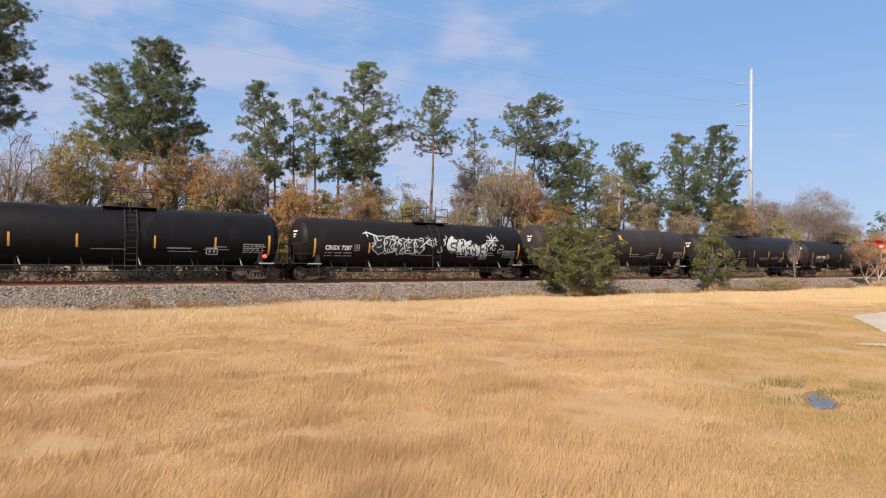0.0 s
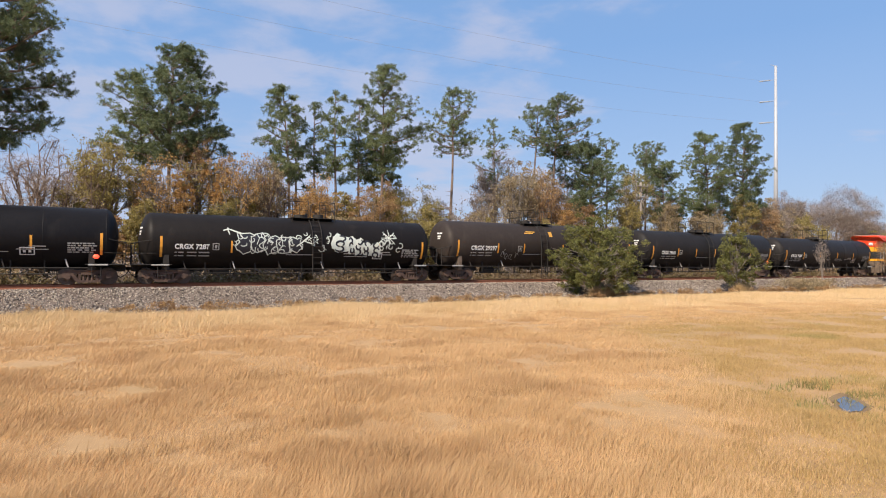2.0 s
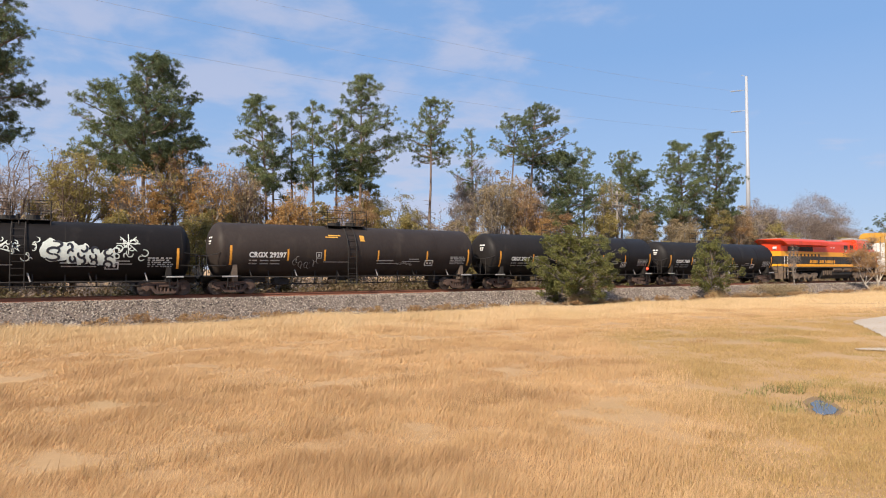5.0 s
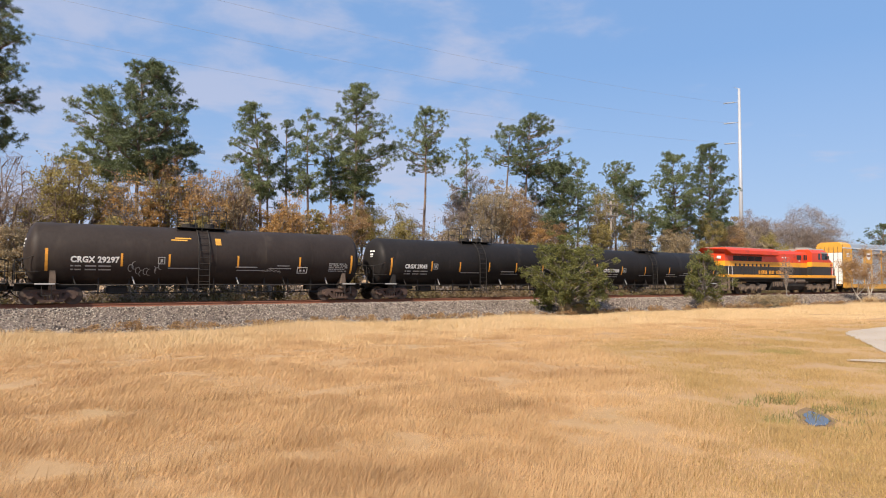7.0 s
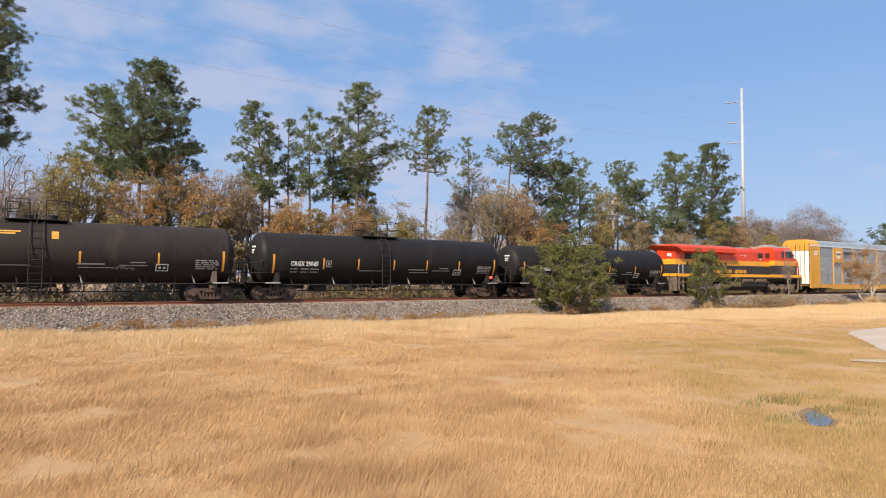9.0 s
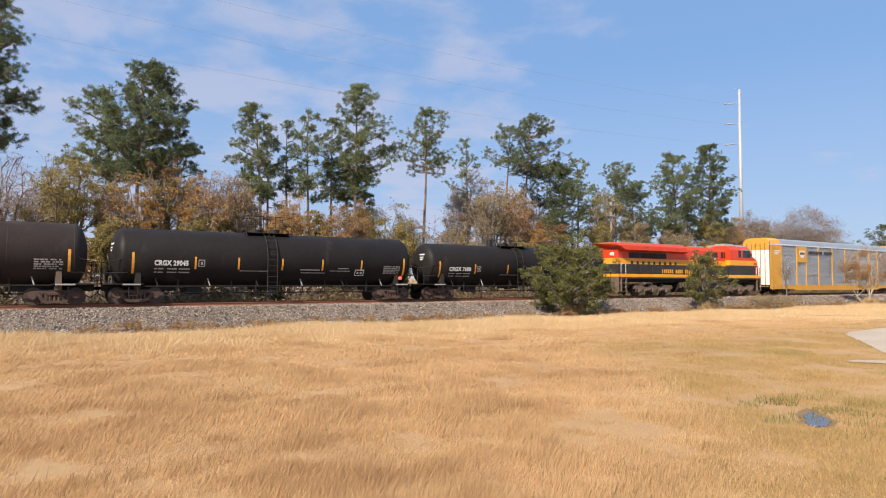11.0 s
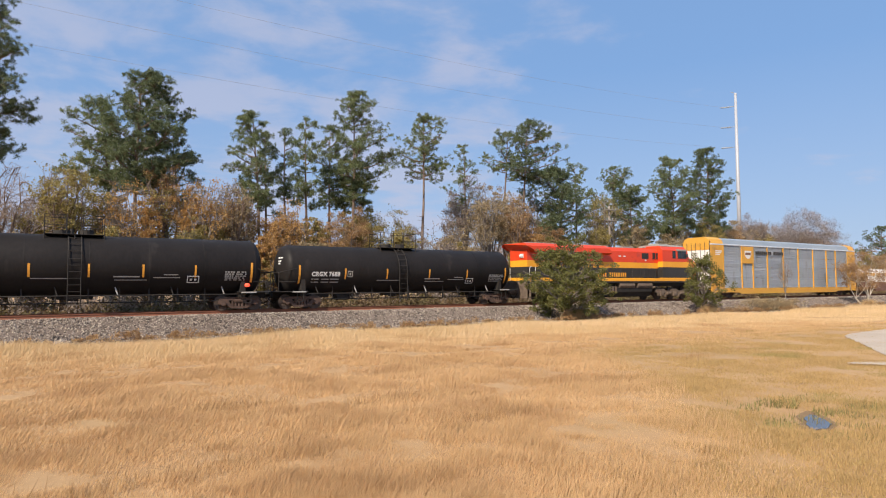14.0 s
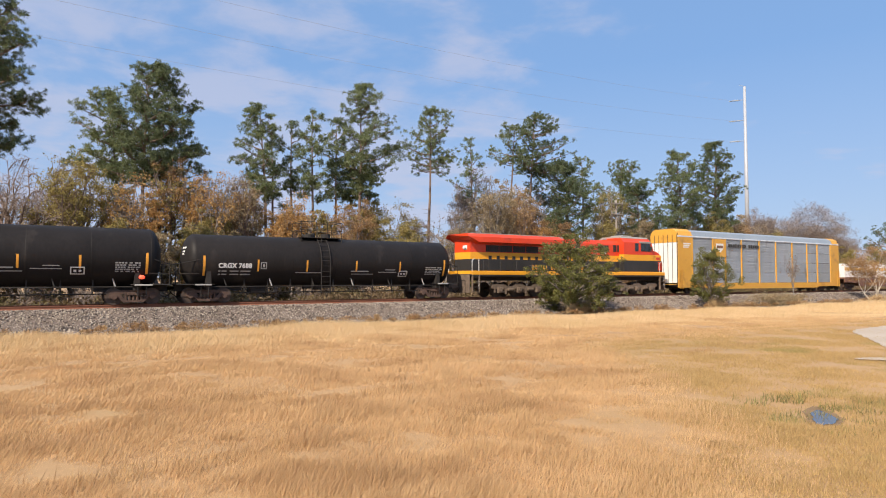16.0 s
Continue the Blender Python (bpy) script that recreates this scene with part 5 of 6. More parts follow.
    for a, b, c_, d_ in ((0, 0.62, 0, 0.05), (0, 0.62, 0.37, 0.42), (0, 0.05, 0.05, 0.37), (0.57, 0.62, 0.05, 0.37), (0.14, 0.26, 0.14, 0.26), (0.36, 0.48, 0.14, 0.26)):
        w.rect(bm, x1 - 3.6 + a, x1 - 3.6 + b, -0.95 + c_, -0.95 + d_, 0.003, 1)
    part("placard_frame", bm, M_WHITE, car, "small white framed placard")
    bm = bmesh.new()
    if words:
        u = {3: lead + 1.9, 4: marks[2] - base - 0.55}.get(seed, marks[1] - base + 0.14)
        for a, b, c_, d_ in ((0, 0.34, 0, 0.04), (0, 0.34, 0.34, 0.38), (0, 0.04, 0.04, 0.34), (0.30, 0.34, 0.04, 0.34), (0.12, 0.23, 0.1, 0.27)):
            w.rect(bm, u + a, u + b, -0.48 + c_, -0.48 + d_, 0.004, 1)
        part("stencil_box", bm, M_GREYP, car, "small stencilled square")
    bm = bmesh.new()      # marks on the head
    for k, (yy, zz, ww) in enumerate(((-0.5, 0.62, 0.5), (-0.5, 0.42, 0.34), (-0.5, 0.28, 0.26))):
        for part_ in range(2):
            y0 = yy - ww / 2 + part_ * ww * 0.55
            corners = []
            for yq, zq in ((y0, zz), (y0 + ww * 0.45, zz), (y0 + ww * 0.45, zz + 0.09), (y0, zz + 0.09)):
                rr = min(0.999, math.hypot(yq, zq) / radius)
                corners.append(bm.verts.new((x0 - dome * math.sqrt(1 - rr * rr) - 0.01, yq, centre + zq)))
            bm.faces.new(corners)
    part("head_stencil", bm, M_WHITE, car, "white stencil marks on the tank head")
    # support pads along the belly, bottom pipe
    rod("belly_pipe", (x0 + 0.4, -1.18, centre - radius * 0.72 - 0.42), (x1 - 0.4, -1.18, centre - radius * 0.72 - 0.42), 0.035, M_UNDER, car)
    for k in range(6):
        u = x0 + 1.6 + (x1 - x0 - 3.2) * k / 5
        bm = bmesh.new()
        add_rod(bm, (u, -1.16, centre - radius * 0.72 - 0.42), (u - 0.14, -1.05, centre - radius * 0.72 + 0.05), 0.035, 6)
        part("pipe_bracket", bm, M_GREYP if k % 2 else M_UNDER, car)
    bm = bmesh.new()      # outlet and skid below mid
    add_rod(bm, (mid, 0, centre - radius - 0.25), (mid, 0, centre - radius + 0.1), 0.28, 14)
    add_box(bm, mid - 0.9, mid + 0.9, -0.12, 0.12, centre - radius - 0.18, centre - radius + 0.05, 0.02)
    part("bottom_outlet", bm, M_UNDER, car)
    for k in range(9):
        u = x0 + 2.6 + (x1 - x0 - 5.2) * k / 8
        box("hanger", u - 0.03, u + 0.03, -1.0, -0.94, 0.52, centre - radius * 0.70, M_UNDER, car, bevel=0)
    rod("brake_pipe", (x0 + 2.0, -0.97, 0.56), (x1 - 2.0, -0.97, 0.56), 0.03, M_UNDER, car)
    box("brake_reservoir", x0 + 3.0, x0 + 4.0, -0.5, 0.1, 0.48, 0.9, M_UNDER, car, bevel=0.1)
    # stub sills, bolsters, end platforms
    for way, xe in ((-1, x0), (1, x1)):
        out = xe + way * 0.95
        box("stub_sill", min(xe - way * 2.6, out), max(xe - way * 2.6, out), -0.3, 0.3, 0.66, 1.02, M_UNDER, car)
        bm = bmesh.new()
        u = xe - way * 0.62
        add_prism(bm, [(u - 0.16, 0.74), (u + 0.16, 0.74), (u + 0.11, centre - radius * 0.4), (u - 0.11, centre - radius * 0.4)], -1.32, -0.5)
        bmesh.ops.recalc_face_normals(bm, faces=bm.faces[:])
        part("body_bolster", bm, M_TRUCK if paint is M_PAINT_N else M_UNDER, car)
        bm = bmesh.new()
        add_prism(bm, [(u - 0.16, 0.74), (u + 0.16, 0.74), (u + 0.11, centre - radius * 0.4), (u - 0.11, centre - radius * 0.4)], 0.5, 1.32)
        bmesh.ops.recalc_face_normals(bm, faces=bm.faces[:])
        part("body_bolster", bm, M_TRUCK if paint is M_PAINT_N else M_UNDER, car)
        box("end_platform", min(xe - way * 0.9, out), max(xe - way * 0.9, out), -1.45, 1.45, 1.0, 1.05, M_UNDER, car)
        for s in (-1, 1):
            box("sill_step", min(xe - way * 0.75, xe + way * 0.1), max(xe - way * 0.75, xe + way * 0.1), s * 1.5 - 0.02, s * 1.5 + 0.02, 0.97, 1.05, M_GREYP, car, "pale grab step on the end sill")
            bm = bmesh.new()
            add_path(bm, [(out - way * 0.05, s * 1.42, 1.05), (out - way * 0.05, s * 1.42, 2.15), (out - way * 0.55, s * 1.46, 2.25), (xe - way * 0.25, s * radius * 0.985, centre + 0.05)], 0.022, 6)
            add_path(bm, [(out - way * 0.05, s * 1.42, 1.6), (xe - way * 0.1, s * 1.46, 1.62)], 0.018, 6)
            part("grab_rail", bm, M_UNDER, car)
            bm = bmesh.new()
            add_path(bm, [(xe - way * 0.6, s * 1.47, 1.0), (xe - way * 0.6, s * 1.47, 0.45), (xe - way * 0.2, s * 1.47, 0.45), (xe - way * 0.2, s * 1.47, 1.0)], 0.02, 6)
            part("stirrup_step", bm, M_UNDER, car)
        bm = bmesh.new()
        add_path(bm, [(out - way * 0.05, -1.42, 2.15), (out - way * 0.05, 1.42, 2.15)], 0.022, 6)
        part("end_rail", bm, M_UNDER, car)
        coupler(car, out, way)
        truck(car, xe - way * 0.62 if way < 0 else xe - way * 0.75)
    bm = bmesh.new()      # brake wheel
    bmesh.ops.create_cone(bm, cap_ends=False, segments=20, radius1=0.28, radius2=0.28, depth=0.04, matrix=pose(x0 - 0.98, -0.75, 1.75, 0, 90, 0))
    add_rod(bm, (x0 - 0.98, -0.75, 1.05), (x0 - 0.98, -0.75, 1.75), 0.03, 6)
    add_rod(bm, (x0 - 0.98, -1.02, 1.75), (x0 - 0.98, -0.48, 1.75), 0.018, 5)
    part("brake_wheel", bm, M_UNDER, car)
    if red_light:
        bm = bmesh.new()
        bmesh.ops.create_uvsphere(bm, u_segments=12, v_segments=8, radius=0.11, matrix=pose(x1 - 0.42, -1.44, 1.42) @ Matrix.Diagonal((1.3, 0.6, 1, 1)))
        part("marker_light", bm, M_LAMP, car, "small glowing red marker light")
    # ladders and top platform
    top = centre + radius
    for s in (-1, 1):
        bm = bmesh.new()
        sag = [(s * (radius + 0.10) * math.cos(a), centre + (radius + 0.10) * math.sin(a)) for a in [radians(q) for q in (-5, 10, 25, 40, 55, 70)]]
        line = [(s * (radius + 0.10), 0.42)] + sag
        for du in (-0.28, 0.28):
            add_path(bm, [(mid + du, y, z) for y, z in line], 0.026, 6)
        for k in range(7):
            z = 0.5 + k * 0.32
            add_rod(bm, (mid - 0.28, s * (radius + 0.10), z), (mid + 0.28, s * (radius + 0.10), z), 0.018, 5)
        for y, z in sag[1:]:
            add_rod(bm, (mid - 0.28, y, z), (mid + 0.28, y, z), 0.018, 5)
        part("ladder", bm, M_UNDER, car, "dark steel side ladder")
    bm = bmesh.new()
    add_box(bm, mid - 1.3, mid + 1.3, -0.85, 0.85, top - 0.02, top + 0.015, 0.01)
    for u in (-1.3, 0, 1.3):
        for s in (-0.82, 0.82):
            add_rod(bm, (mid + u, s, top - 0.3), (mid + u, s, top - 0.04), 0.03, 5)
    part("top_platform", bm, M_UNDER, car)
    for way in (-1, 1):
        for y in (-0.83, 0.83):
            for z in (0.45, 0.95):
                rod("railing_bar", (mid + way * 1.3, y, top + z), (mid + way * 0.35, y, top + z), 0.018, M_UNDER, car, n=5)
            for u in (1.3, 0.35):
                rod("railing_post", (mid + way * u, y, top - 0.04), (mid + way * u, y, top + 0.97), 0.02, M_UNDER, car, n=5)
        for z in (0.45, 0.95):
            rod("railing_bar", (mid + way * 1.3, -0.83, top + z), (mid + way * 1.3, 0.83, top + z), 0.018, M_UNDER, car, n=5)
    bm = bmesh.new()
    add_rod(bm, (mid + 0.55, 0, top - 0.1), (mid + 0.55, 0, top + 0.28), 0.30, 16)
    add_rod(bm, (mid - 0.55, 0, top - 0.1), (mid - 0.55, 0, top + 0.22), 0.38, 16)
    add_rod(bm, (mid - 0.1, 0.35, top - 0.1), (mid - 0.1, 0.35, top + 0.35), 0.09, 10)
    part("manway", bm, M_UNDER, car)
    return car, w, base


def build_tank_cars():
    tank_car(-5.3, 10.29, 2.37, 1.53, M_PAINT_W, (-5.3, -1.93, 0.83, 4.33, 7.35, 10.29), 3.21, "", "blue black tank car with orange strips and ladder", True, 2)
    car, w, base = tank_car(13.02, 28.42, 2.30, 1.52, M_PAINT_R, (13.02, 16.57, 25.4, 28.42), 21.4, "CRGX 7287", "black tank car with pale graffiti panels", False, 3)
    graffiti(car, w)
    car, w, base = tank_car(31.14, 46.98, 2.52, 1.57, M_PAINT_N, (31.14, 34.37, 36.61, 40.15, 43.71, 46.98), 38.34, "CRGX 29297", "brown dusted black tank car with orange strips", False, 4)
    scribble(car, w, 34.7 - base, 36.3 - base, -1.05, -0.35, 40, M_GREYP)
    scribble(car, w, 41.6 - base, 42.6 - base, -0.9, -0.7, 41)
    bm = bmesh.new()
    w.rect(bm, 36.7 - base, 38.1 - base + 0.3 - 0.9, 0.82, 0.90, 0.004, 1)
    w.rect(bm, 36.9 - base, 37.7 - base, 0.95, 1.03, 0.004, 1)
    part("yellow_stencil", bm, M_RACKYEL, car, "faded yellow stencil lines")
    bm = bmesh.new()
    w.rect(bm, 38.95 - base, 39.25 - base, 0.62, 1.05, 0.004, 3)
    part("paint_splash", bm, M_RACKYEL, car, "small yellow paint splash")
    tank_car(49.78, 65.56, 2.45, 1.55, M_PAINT_M, (49.78, 52.81, 55.09, 57.57, 60.02, 62.57, 65.56), 56.96, "CRGX 29045", "dull black tank car with orange strips and ladder", True, 5)
    tank_car(68.39, 83.74, 2.37, 1.46, M_PAINT_M, (68.39, 71.31, 74.19, 77.35, 80.39, 83.74), 75.3, "CRGX 7688", "dull black tank car coupled to the engine", False, 6)


build_tank_cars()


# ---- locomotive ----
def engine_truck(eng, x):
    """A three-axle truck with cast frame, bearing boxes, springs."""
    for s in (-1, 1):
        bm = bmesh.new()
        y0, y1 = s * 1.05, s * 1.25
        add_prism(bm, [(x - 2.6, 0.86), (x - 2.45, 0.98), (x - 1.5, 0.98), (x - 1.2, 0.80), (x - 0.6, 0.80), (x - 0.3, 0.98), (x + 0.3, 0.98), (x + 0.6, 0.80), (x + 1.2, 0.80), (x + 1.5, 0.98), (x + 2.45, 0.98), (x + 2.6, 0.86), (x + 2.6, 0.66), (x + 2.2, 0.60), (x + 1.5, 0.60), (x + 1.1, 0.46), (x + 0.6, 0.46), (x + 0.3, 0.62), (x - 0.3, 0.62), (x - 0.6, 0.46), (x - 1.1, 0.46), (x - 1.5, 0.60), (x - 2.2, 0.60), (x - 2.6, 0.66)], min(y0, y1), max(y0, y1))
        bmesh.ops.recalc_face_normals(bm, faces=bm.faces[:])
        part("truck_frame", bm, M_TRUCK, eng, "dusty brown cast engine truck frame")
        for k in (-1.85, 0, 1.85):
            bm = bmesh.new()
            add_box(bm, x + k - 0.24, x + k + 0.24, s * 1.28 - 0.08, s * 1.28 + 0.08, 0.32, 0.72, 0.03)
            add_rod(bm, (x + k, s * 1.2, 0.53), (x + k, s * 1.42, 0.53), 0.13, 12)
            part("bearing_box", bm, M_TRUCK, eng)
            for j in (-0.42, 0.42):
                bm = bmesh.new()
                for q in range(5):
                    add_rod(bm, (x + k + j, s * 1.2, 0.36 + q * 0.07), (x + k + j, s * 1.2, 0.40 + q * 0.07), 0.10, 9)
                part("spring", bm, M_TRUCK, eng)
        bm = bmesh.new()
        for k in (-0.95, 0.95):
            add_rod(bm, (x + k - 0.2, s * 1.32, 0.56), (x + k + 0.25, s * 1.32, 0.56), 0.12, 10)
            add_box(bm, x + k - 0.42, x + k - 0.3, s * 1.28 - 0.05, s * 1.28 + 0.05, 0.25, 0.62)
        part("brake_cylinder", bm, M_TRUCK, eng)
    for k in (-1.85, 0, 1.85):
        w = link("wheelset", WHEELSET_BIG, eng, "dark steel engine wheels on an axle")
        at = (x + k) * ENGINE_VIEW_FIT
        w.matrix_basis = pose(at, 0, 0.53)
        TURNING.append((w, 0.53, at))


# lengthwise scale of the engine, fitted to the camera's view
ENGINE_VIEW_FIT = 0.958


def build_engine():
    base = 85.5
    eng = empty("locomotive")
    tagged(eng, "red yellow and black diesel locomotive coupled mid-train", "locomotive", "train cars")
    CARS.append((eng, base))
    rear, front = 0.35, 21.6
    # frame and walkways
    box("underframe", rear, front, -1.0, 1.0, 1.20, 1.60, M_UNDER, eng)
    box("walkway", rear + 0.1, front - 0.05, -1.52, 1.52, 1.58, 1.66, M_BLACK, eng)
    for s in (-1, 1):
        box("sill_stripe", rear + 0.1, front - 0.05, min(s * 1.50, s * 1.545), max(s * 1.50, s * 1.545), 1.62, 1.88, M_YELLOW, eng, "yellow striped side sill")
        box("sill_shadow_rail", rear + 0.1, front - 0.05, min(s * 1.46, s * 1.53), max(s * 1.46, s * 1.53), 1.50, 1.60, M_BLACK, eng)
    # long hood in coloured bands
    hood = [(1.66, 1.90, M_YELLOW, "hood_base", 1.02), (1.90, 2.72, M_BLACK, "hood_lower", 1.0), (2.72, 3.22, M_YELLOW, "hood_band", 1.0)]
    for z0, z1, mat, name, wd in hood:
        box(name, rear + 0.35, 16.3, -wd, wd, z0, z1, mat, eng, bevel=0.01)
    bm = bmesh.new()
    add_loft(bm, [(-1.0, 3.22), (1.0, 3.22), (1.0, 4.15), (0.82, 4.45), (-0.82, 4.45), (-1.0, 4.15)], rear + 0.35, 16.3)
    part("hood_upper", bm, M_RED, eng, "red upper hood")
    # rear radiator wings
    bm = bmesh.new()
    a = [(-1.52, 3.92), (-1.52, 4.28), (-1.25, 4.50), (1.25, 4.50), (1.52, 4.28), (1.52, 3.92), (1.02, 3.78), (-1.02, 3.78)]
    add_loft(bm, a, rear - 0.12, 9.2)
    for v in bm.verts:
        if v.co.x < rear and v.co.z < 4.0:
            v.co.x += 0.9
        if v.co.x > 9:
            v.co.x += 0.9 * (4.5 - v.co.z)
    part("radiator_housing", bm, M_RED, eng, "flared red radiator housing")
    box("radiator_top", rear + 0.4, 8.8, -1.2, 1.2, 4.50, 4.56, M_ROOF, eng)
    for s in (-1, 1):
        bm = bmesh.new()
        for k in range(4):
            add_box(bm, 2.1 + k * 1.28, 3.3 + k * 1.28, min(s * 0.99, s * 1.03), max(s * 0.99, s * 1.03), 3.26, 3.74)
        part("radiator_screen", bm, M_GRILLE, eng, "dark radiator intake screen")
        bm = bmesh.new()
        for k in range(26):
            add_box(bm, 2.12 + k * 0.2, 2.15 + k * 0.2, min(s * 1.03, s * 1.045), max(s * 1.03, s * 1.045), 3.28, 3.72)
        part("screen_bar", bm, M_UNDER, eng)
        # doors, latches and louvres of the hood
        for k in range(13):
            u = 1.2 + k * 1.15
            box("hood_door", u, u + 1.05, min(s * 1.0, s * 1.022), max(s * 1.0, s * 1.022), 1.95, 2.69, M_BLACK, eng, bevel=0.008)
        for k in range(9):
            box("hood_vent", 2.35 + k * 0.75, 2.62 + k * 0.75, min(s * 1.0, s * 1.025), max(s * 1.0, s * 1.025), 2.73, 2.98, M_GRILLE, eng, "dark vent in the yellow band", 0)
        for u0, u1, z0, z1 in ((14.1, 15.0, 3.55, 4.05), (15.55, 15.95, 3.55, 4.1), (16.05, 16.28, 3.55, 4.1)):
            box("hood_grille", u0, u1, min(s * 1.0, s * 1.03), max(s * 1.0, s * 1.03), z0, z1, M_GRILLE, eng, "dark hood grille")
        box("white_notice", 14.5, 14.72, min(s * 1.0, s * 1.012), max(s * 1.0, s * 1.012), 3.36, 3.5, M_WHITE, eng)
        for u in (11.1, 11.7):
            box("white_notice", u, u + 0.28, min(s * 1.0, s * 1.012), max(s * 1.0, s * 1.012), 3.68, 3.78, M_WHITE, eng)
        # company name as plain yellow bars
        u = 6.55
        for chars in (6, 4, 8):
            for k in range(chars):
                box("name_bar", u, u + 0.17, min(s * 1.022, s * 1.032), max(s * 1.022, s * 1.032), 2.0, 2.34, M_YELLOW, eng, bevel=0)
                u += 0.276
            u += 0.28
        # handrails along the walkway
        bm = bmesh.new()
        y = s * 1.46
        add_path(bm, [(rear + 1.2, y, 2.70), (16.0, y, 2.70), (19.2, y, 2.70), (21.2, y, 2.60)], 0.026, 6)
        for k in range(14):
            u = rear + 1.2 + k * 1.53
            add_rod(bm, (u, y, 1.66), (u, y, 2.70), 0.026, 5)
        part("handrail", bm, M_BLACK, eng)
        # corner steps and rails
        for u, way in ((rear + 0.15, 1), (front - 0.75, 1)):
            bm = bmesh.new()
            for k in range(4):
                add_box(bm, u, u + 0.62, s * 1.48 - 0.12, s * 1.48 + 0.06, 0.42 + 0.34 * k, 0.45 + 0.34 * k)
            for q in (u, u + 0.6):
                add_box(bm, q, q + 0.03, s * 1.48 - 0.12, s * 1.48 + 0.06, 0.38, 1.62)
            part("corner_steps", bm, M_TRUCK, eng)
            bm = bmesh.new()
            add_path(bm, [(u, s * 1.5, 1.66), (u, s * 1.5, 2.6), (u + 0.2, s * 1.5, 2.75)], 0.022, 6)
            add_path(bm, [(u + 0.6, s * 1.5, 0.6), (u + 0.6, s * 1.5, 2.7)], 0.022, 6)
            part("corner_rail", bm, M_WHITE, eng, "pale corner handrail")
    # rear end
    bm = bmesh.new()
    add_box(bm, rear + 0.30, rear + 0.36, -0.6, -0.2, 3.4, 3.7, 0.01)
    for y in (-0.5, -0.3):
        add_rod(bm, (rear + 0.30, y, 3.55), (rear + 0.22, y, 3.55), 0.085, 12)
    part("rear_headlight", bm, M_HEAD, eng, "clear twin rear headlight")
    for x, way in ((rear, -1), (front, 1)):
        box("pilot_plate", min(x, x + way * 0.06), max(x, x + way * 0.06), -1.45, 1.45, 0.35, 1.62, M_TRUCK, eng)
        coupler(eng, x, way)
    # cab and nose
    cab0, cab1 = 16.3, 20.1
    for z0, z1, mat, name in ((1.66, 1.92, M_YELLOW, "cab_sill"), (1.92, 2.84, M_BLACK, "cab_lower"), (2.84, 3.34, M_YELLOW, "cab_band")):
        box(name, cab0, cab1, -1.5, 1.5, z0, z1, mat, eng, bevel=0.012)
        box("nose_" + name[4:], cab1 + 0.004, 21.3 + (0.12 if z1 < 3 else 0), -1.38, 1.38, z0, z1, mat, eng, bevel=0.03)
    bm = bmesh.new()
    add_prism(bm, [(cab1 + 0.16, 3.345), (21.3, 3.345), (20.95, 3.56), (cab1 + 0.16, 3.78)], -1.3, 1.3)
    bmesh.ops.recalc_face_normals(bm, faces=bm.faces[:])
    part("nose_top", bm, M_RED, eng, "red sloping nose top")
    bm = bmesh.new()
    add_loft(bm, [(-1.5, 3.34), (1.5, 3.34), (1.5, 4.35), (1.15, 4.72), (-1.15, 4.72), (-1.5, 4.35)], cab0, cab1 - 0.35)
    part("cab_upper", bm, M_RED, eng, "red upper cab")
    bm = bmesh.new()
    add_loft(bm, [(-1.5, 3.34), (1.5, 3.34), (1.5, 4.35), (1.15, 4.70), (-1.15, 4.70), (-1.5, 4.35)], cab1 - 0.35, cab1 + 0.15)
    for v in bm.verts:
        if v.co.x > cab1 and v.co.z > 4:
            v.co.x -= 0.4
    part("cab_face", bm, M_RED, eng, "sloping red cab face")
    bm = bmesh.new()
    add_loft(bm, [(-1.2, 4.70), (1.2, 4.70), (1.0, 4.84), (-1.0, 4.84)], cab0 + 0.1, cab1 - 0.3)
    part("cab_roof", bm, M_ROOF, eng, "dusty pale grey cab roof")
    box("air_conditioner", 17.0, 18.4, -0.6, 0.6, 4.80, 4.98, M_ROOF, eng, bevel=0.05)
    for s in (-1, 1):
        y0, y1 = min(s * 1.49, s * 1.512), max(s * 1.49, s * 1.512)
        box("visor", 18.3, 19.72, min(s * 1.36, s * 1.53), max(s * 1.36, s * 1.53), 4.30, 4.46, M_ROOF, eng, "grey cab roof visor")
        for u0, u1 in ((17.75, 18.1), (18.5, 19.0), (19.1, 19.66)):
            win = box("cab_window", u0, u1, y0, y1, 3.68, 4.26, M_GLASS, eng, "dark cab side window")
            bm = bmesh.new()
            for a, b, c_, d_ in ((u0 - 0.04, u1 + 0.04, 3.63, 3.68), (u0 - 0.04, u1 + 0.04, 4.26, 4.30), (u0 - 0.04, u0, 3.68, 4.26), (u1, u1 + 0.04, 3.68, 4.26)):
                add_box(bm, a, b, min(s * 1.5, s * 1.525), max(s * 1.5, s * 1.525), c_, d_)
            part("window_frame", bm, M_BLACK, win)
        bm = bmesh.new()
        v = [(cab1 + 0.105, s * 0.1, 3.80), (cab1 + 0.105, s * 1.35, 3.80), (cab1 - 0.155, s * 1.3, 4.36), (cab1 - 0.155, s * 0.1, 4.36)]
        bm.faces.new([bm.verts.new((x + 0.02, y, z)) for x, y, z in v])
        ret = bmesh.ops.solidify(bm, geom=bm.faces[:], thickness=0.02)
        part("windshield", bm, M_GLASS, eng, "dark sloping windshield pane")
        box("number_board_blank", 20.6, 21.1, min(s * 1.38, s * 1.392), max(s * 1.38, s * 1.392), 2.95, 3.16, M_RED, eng, "small red number board bars")
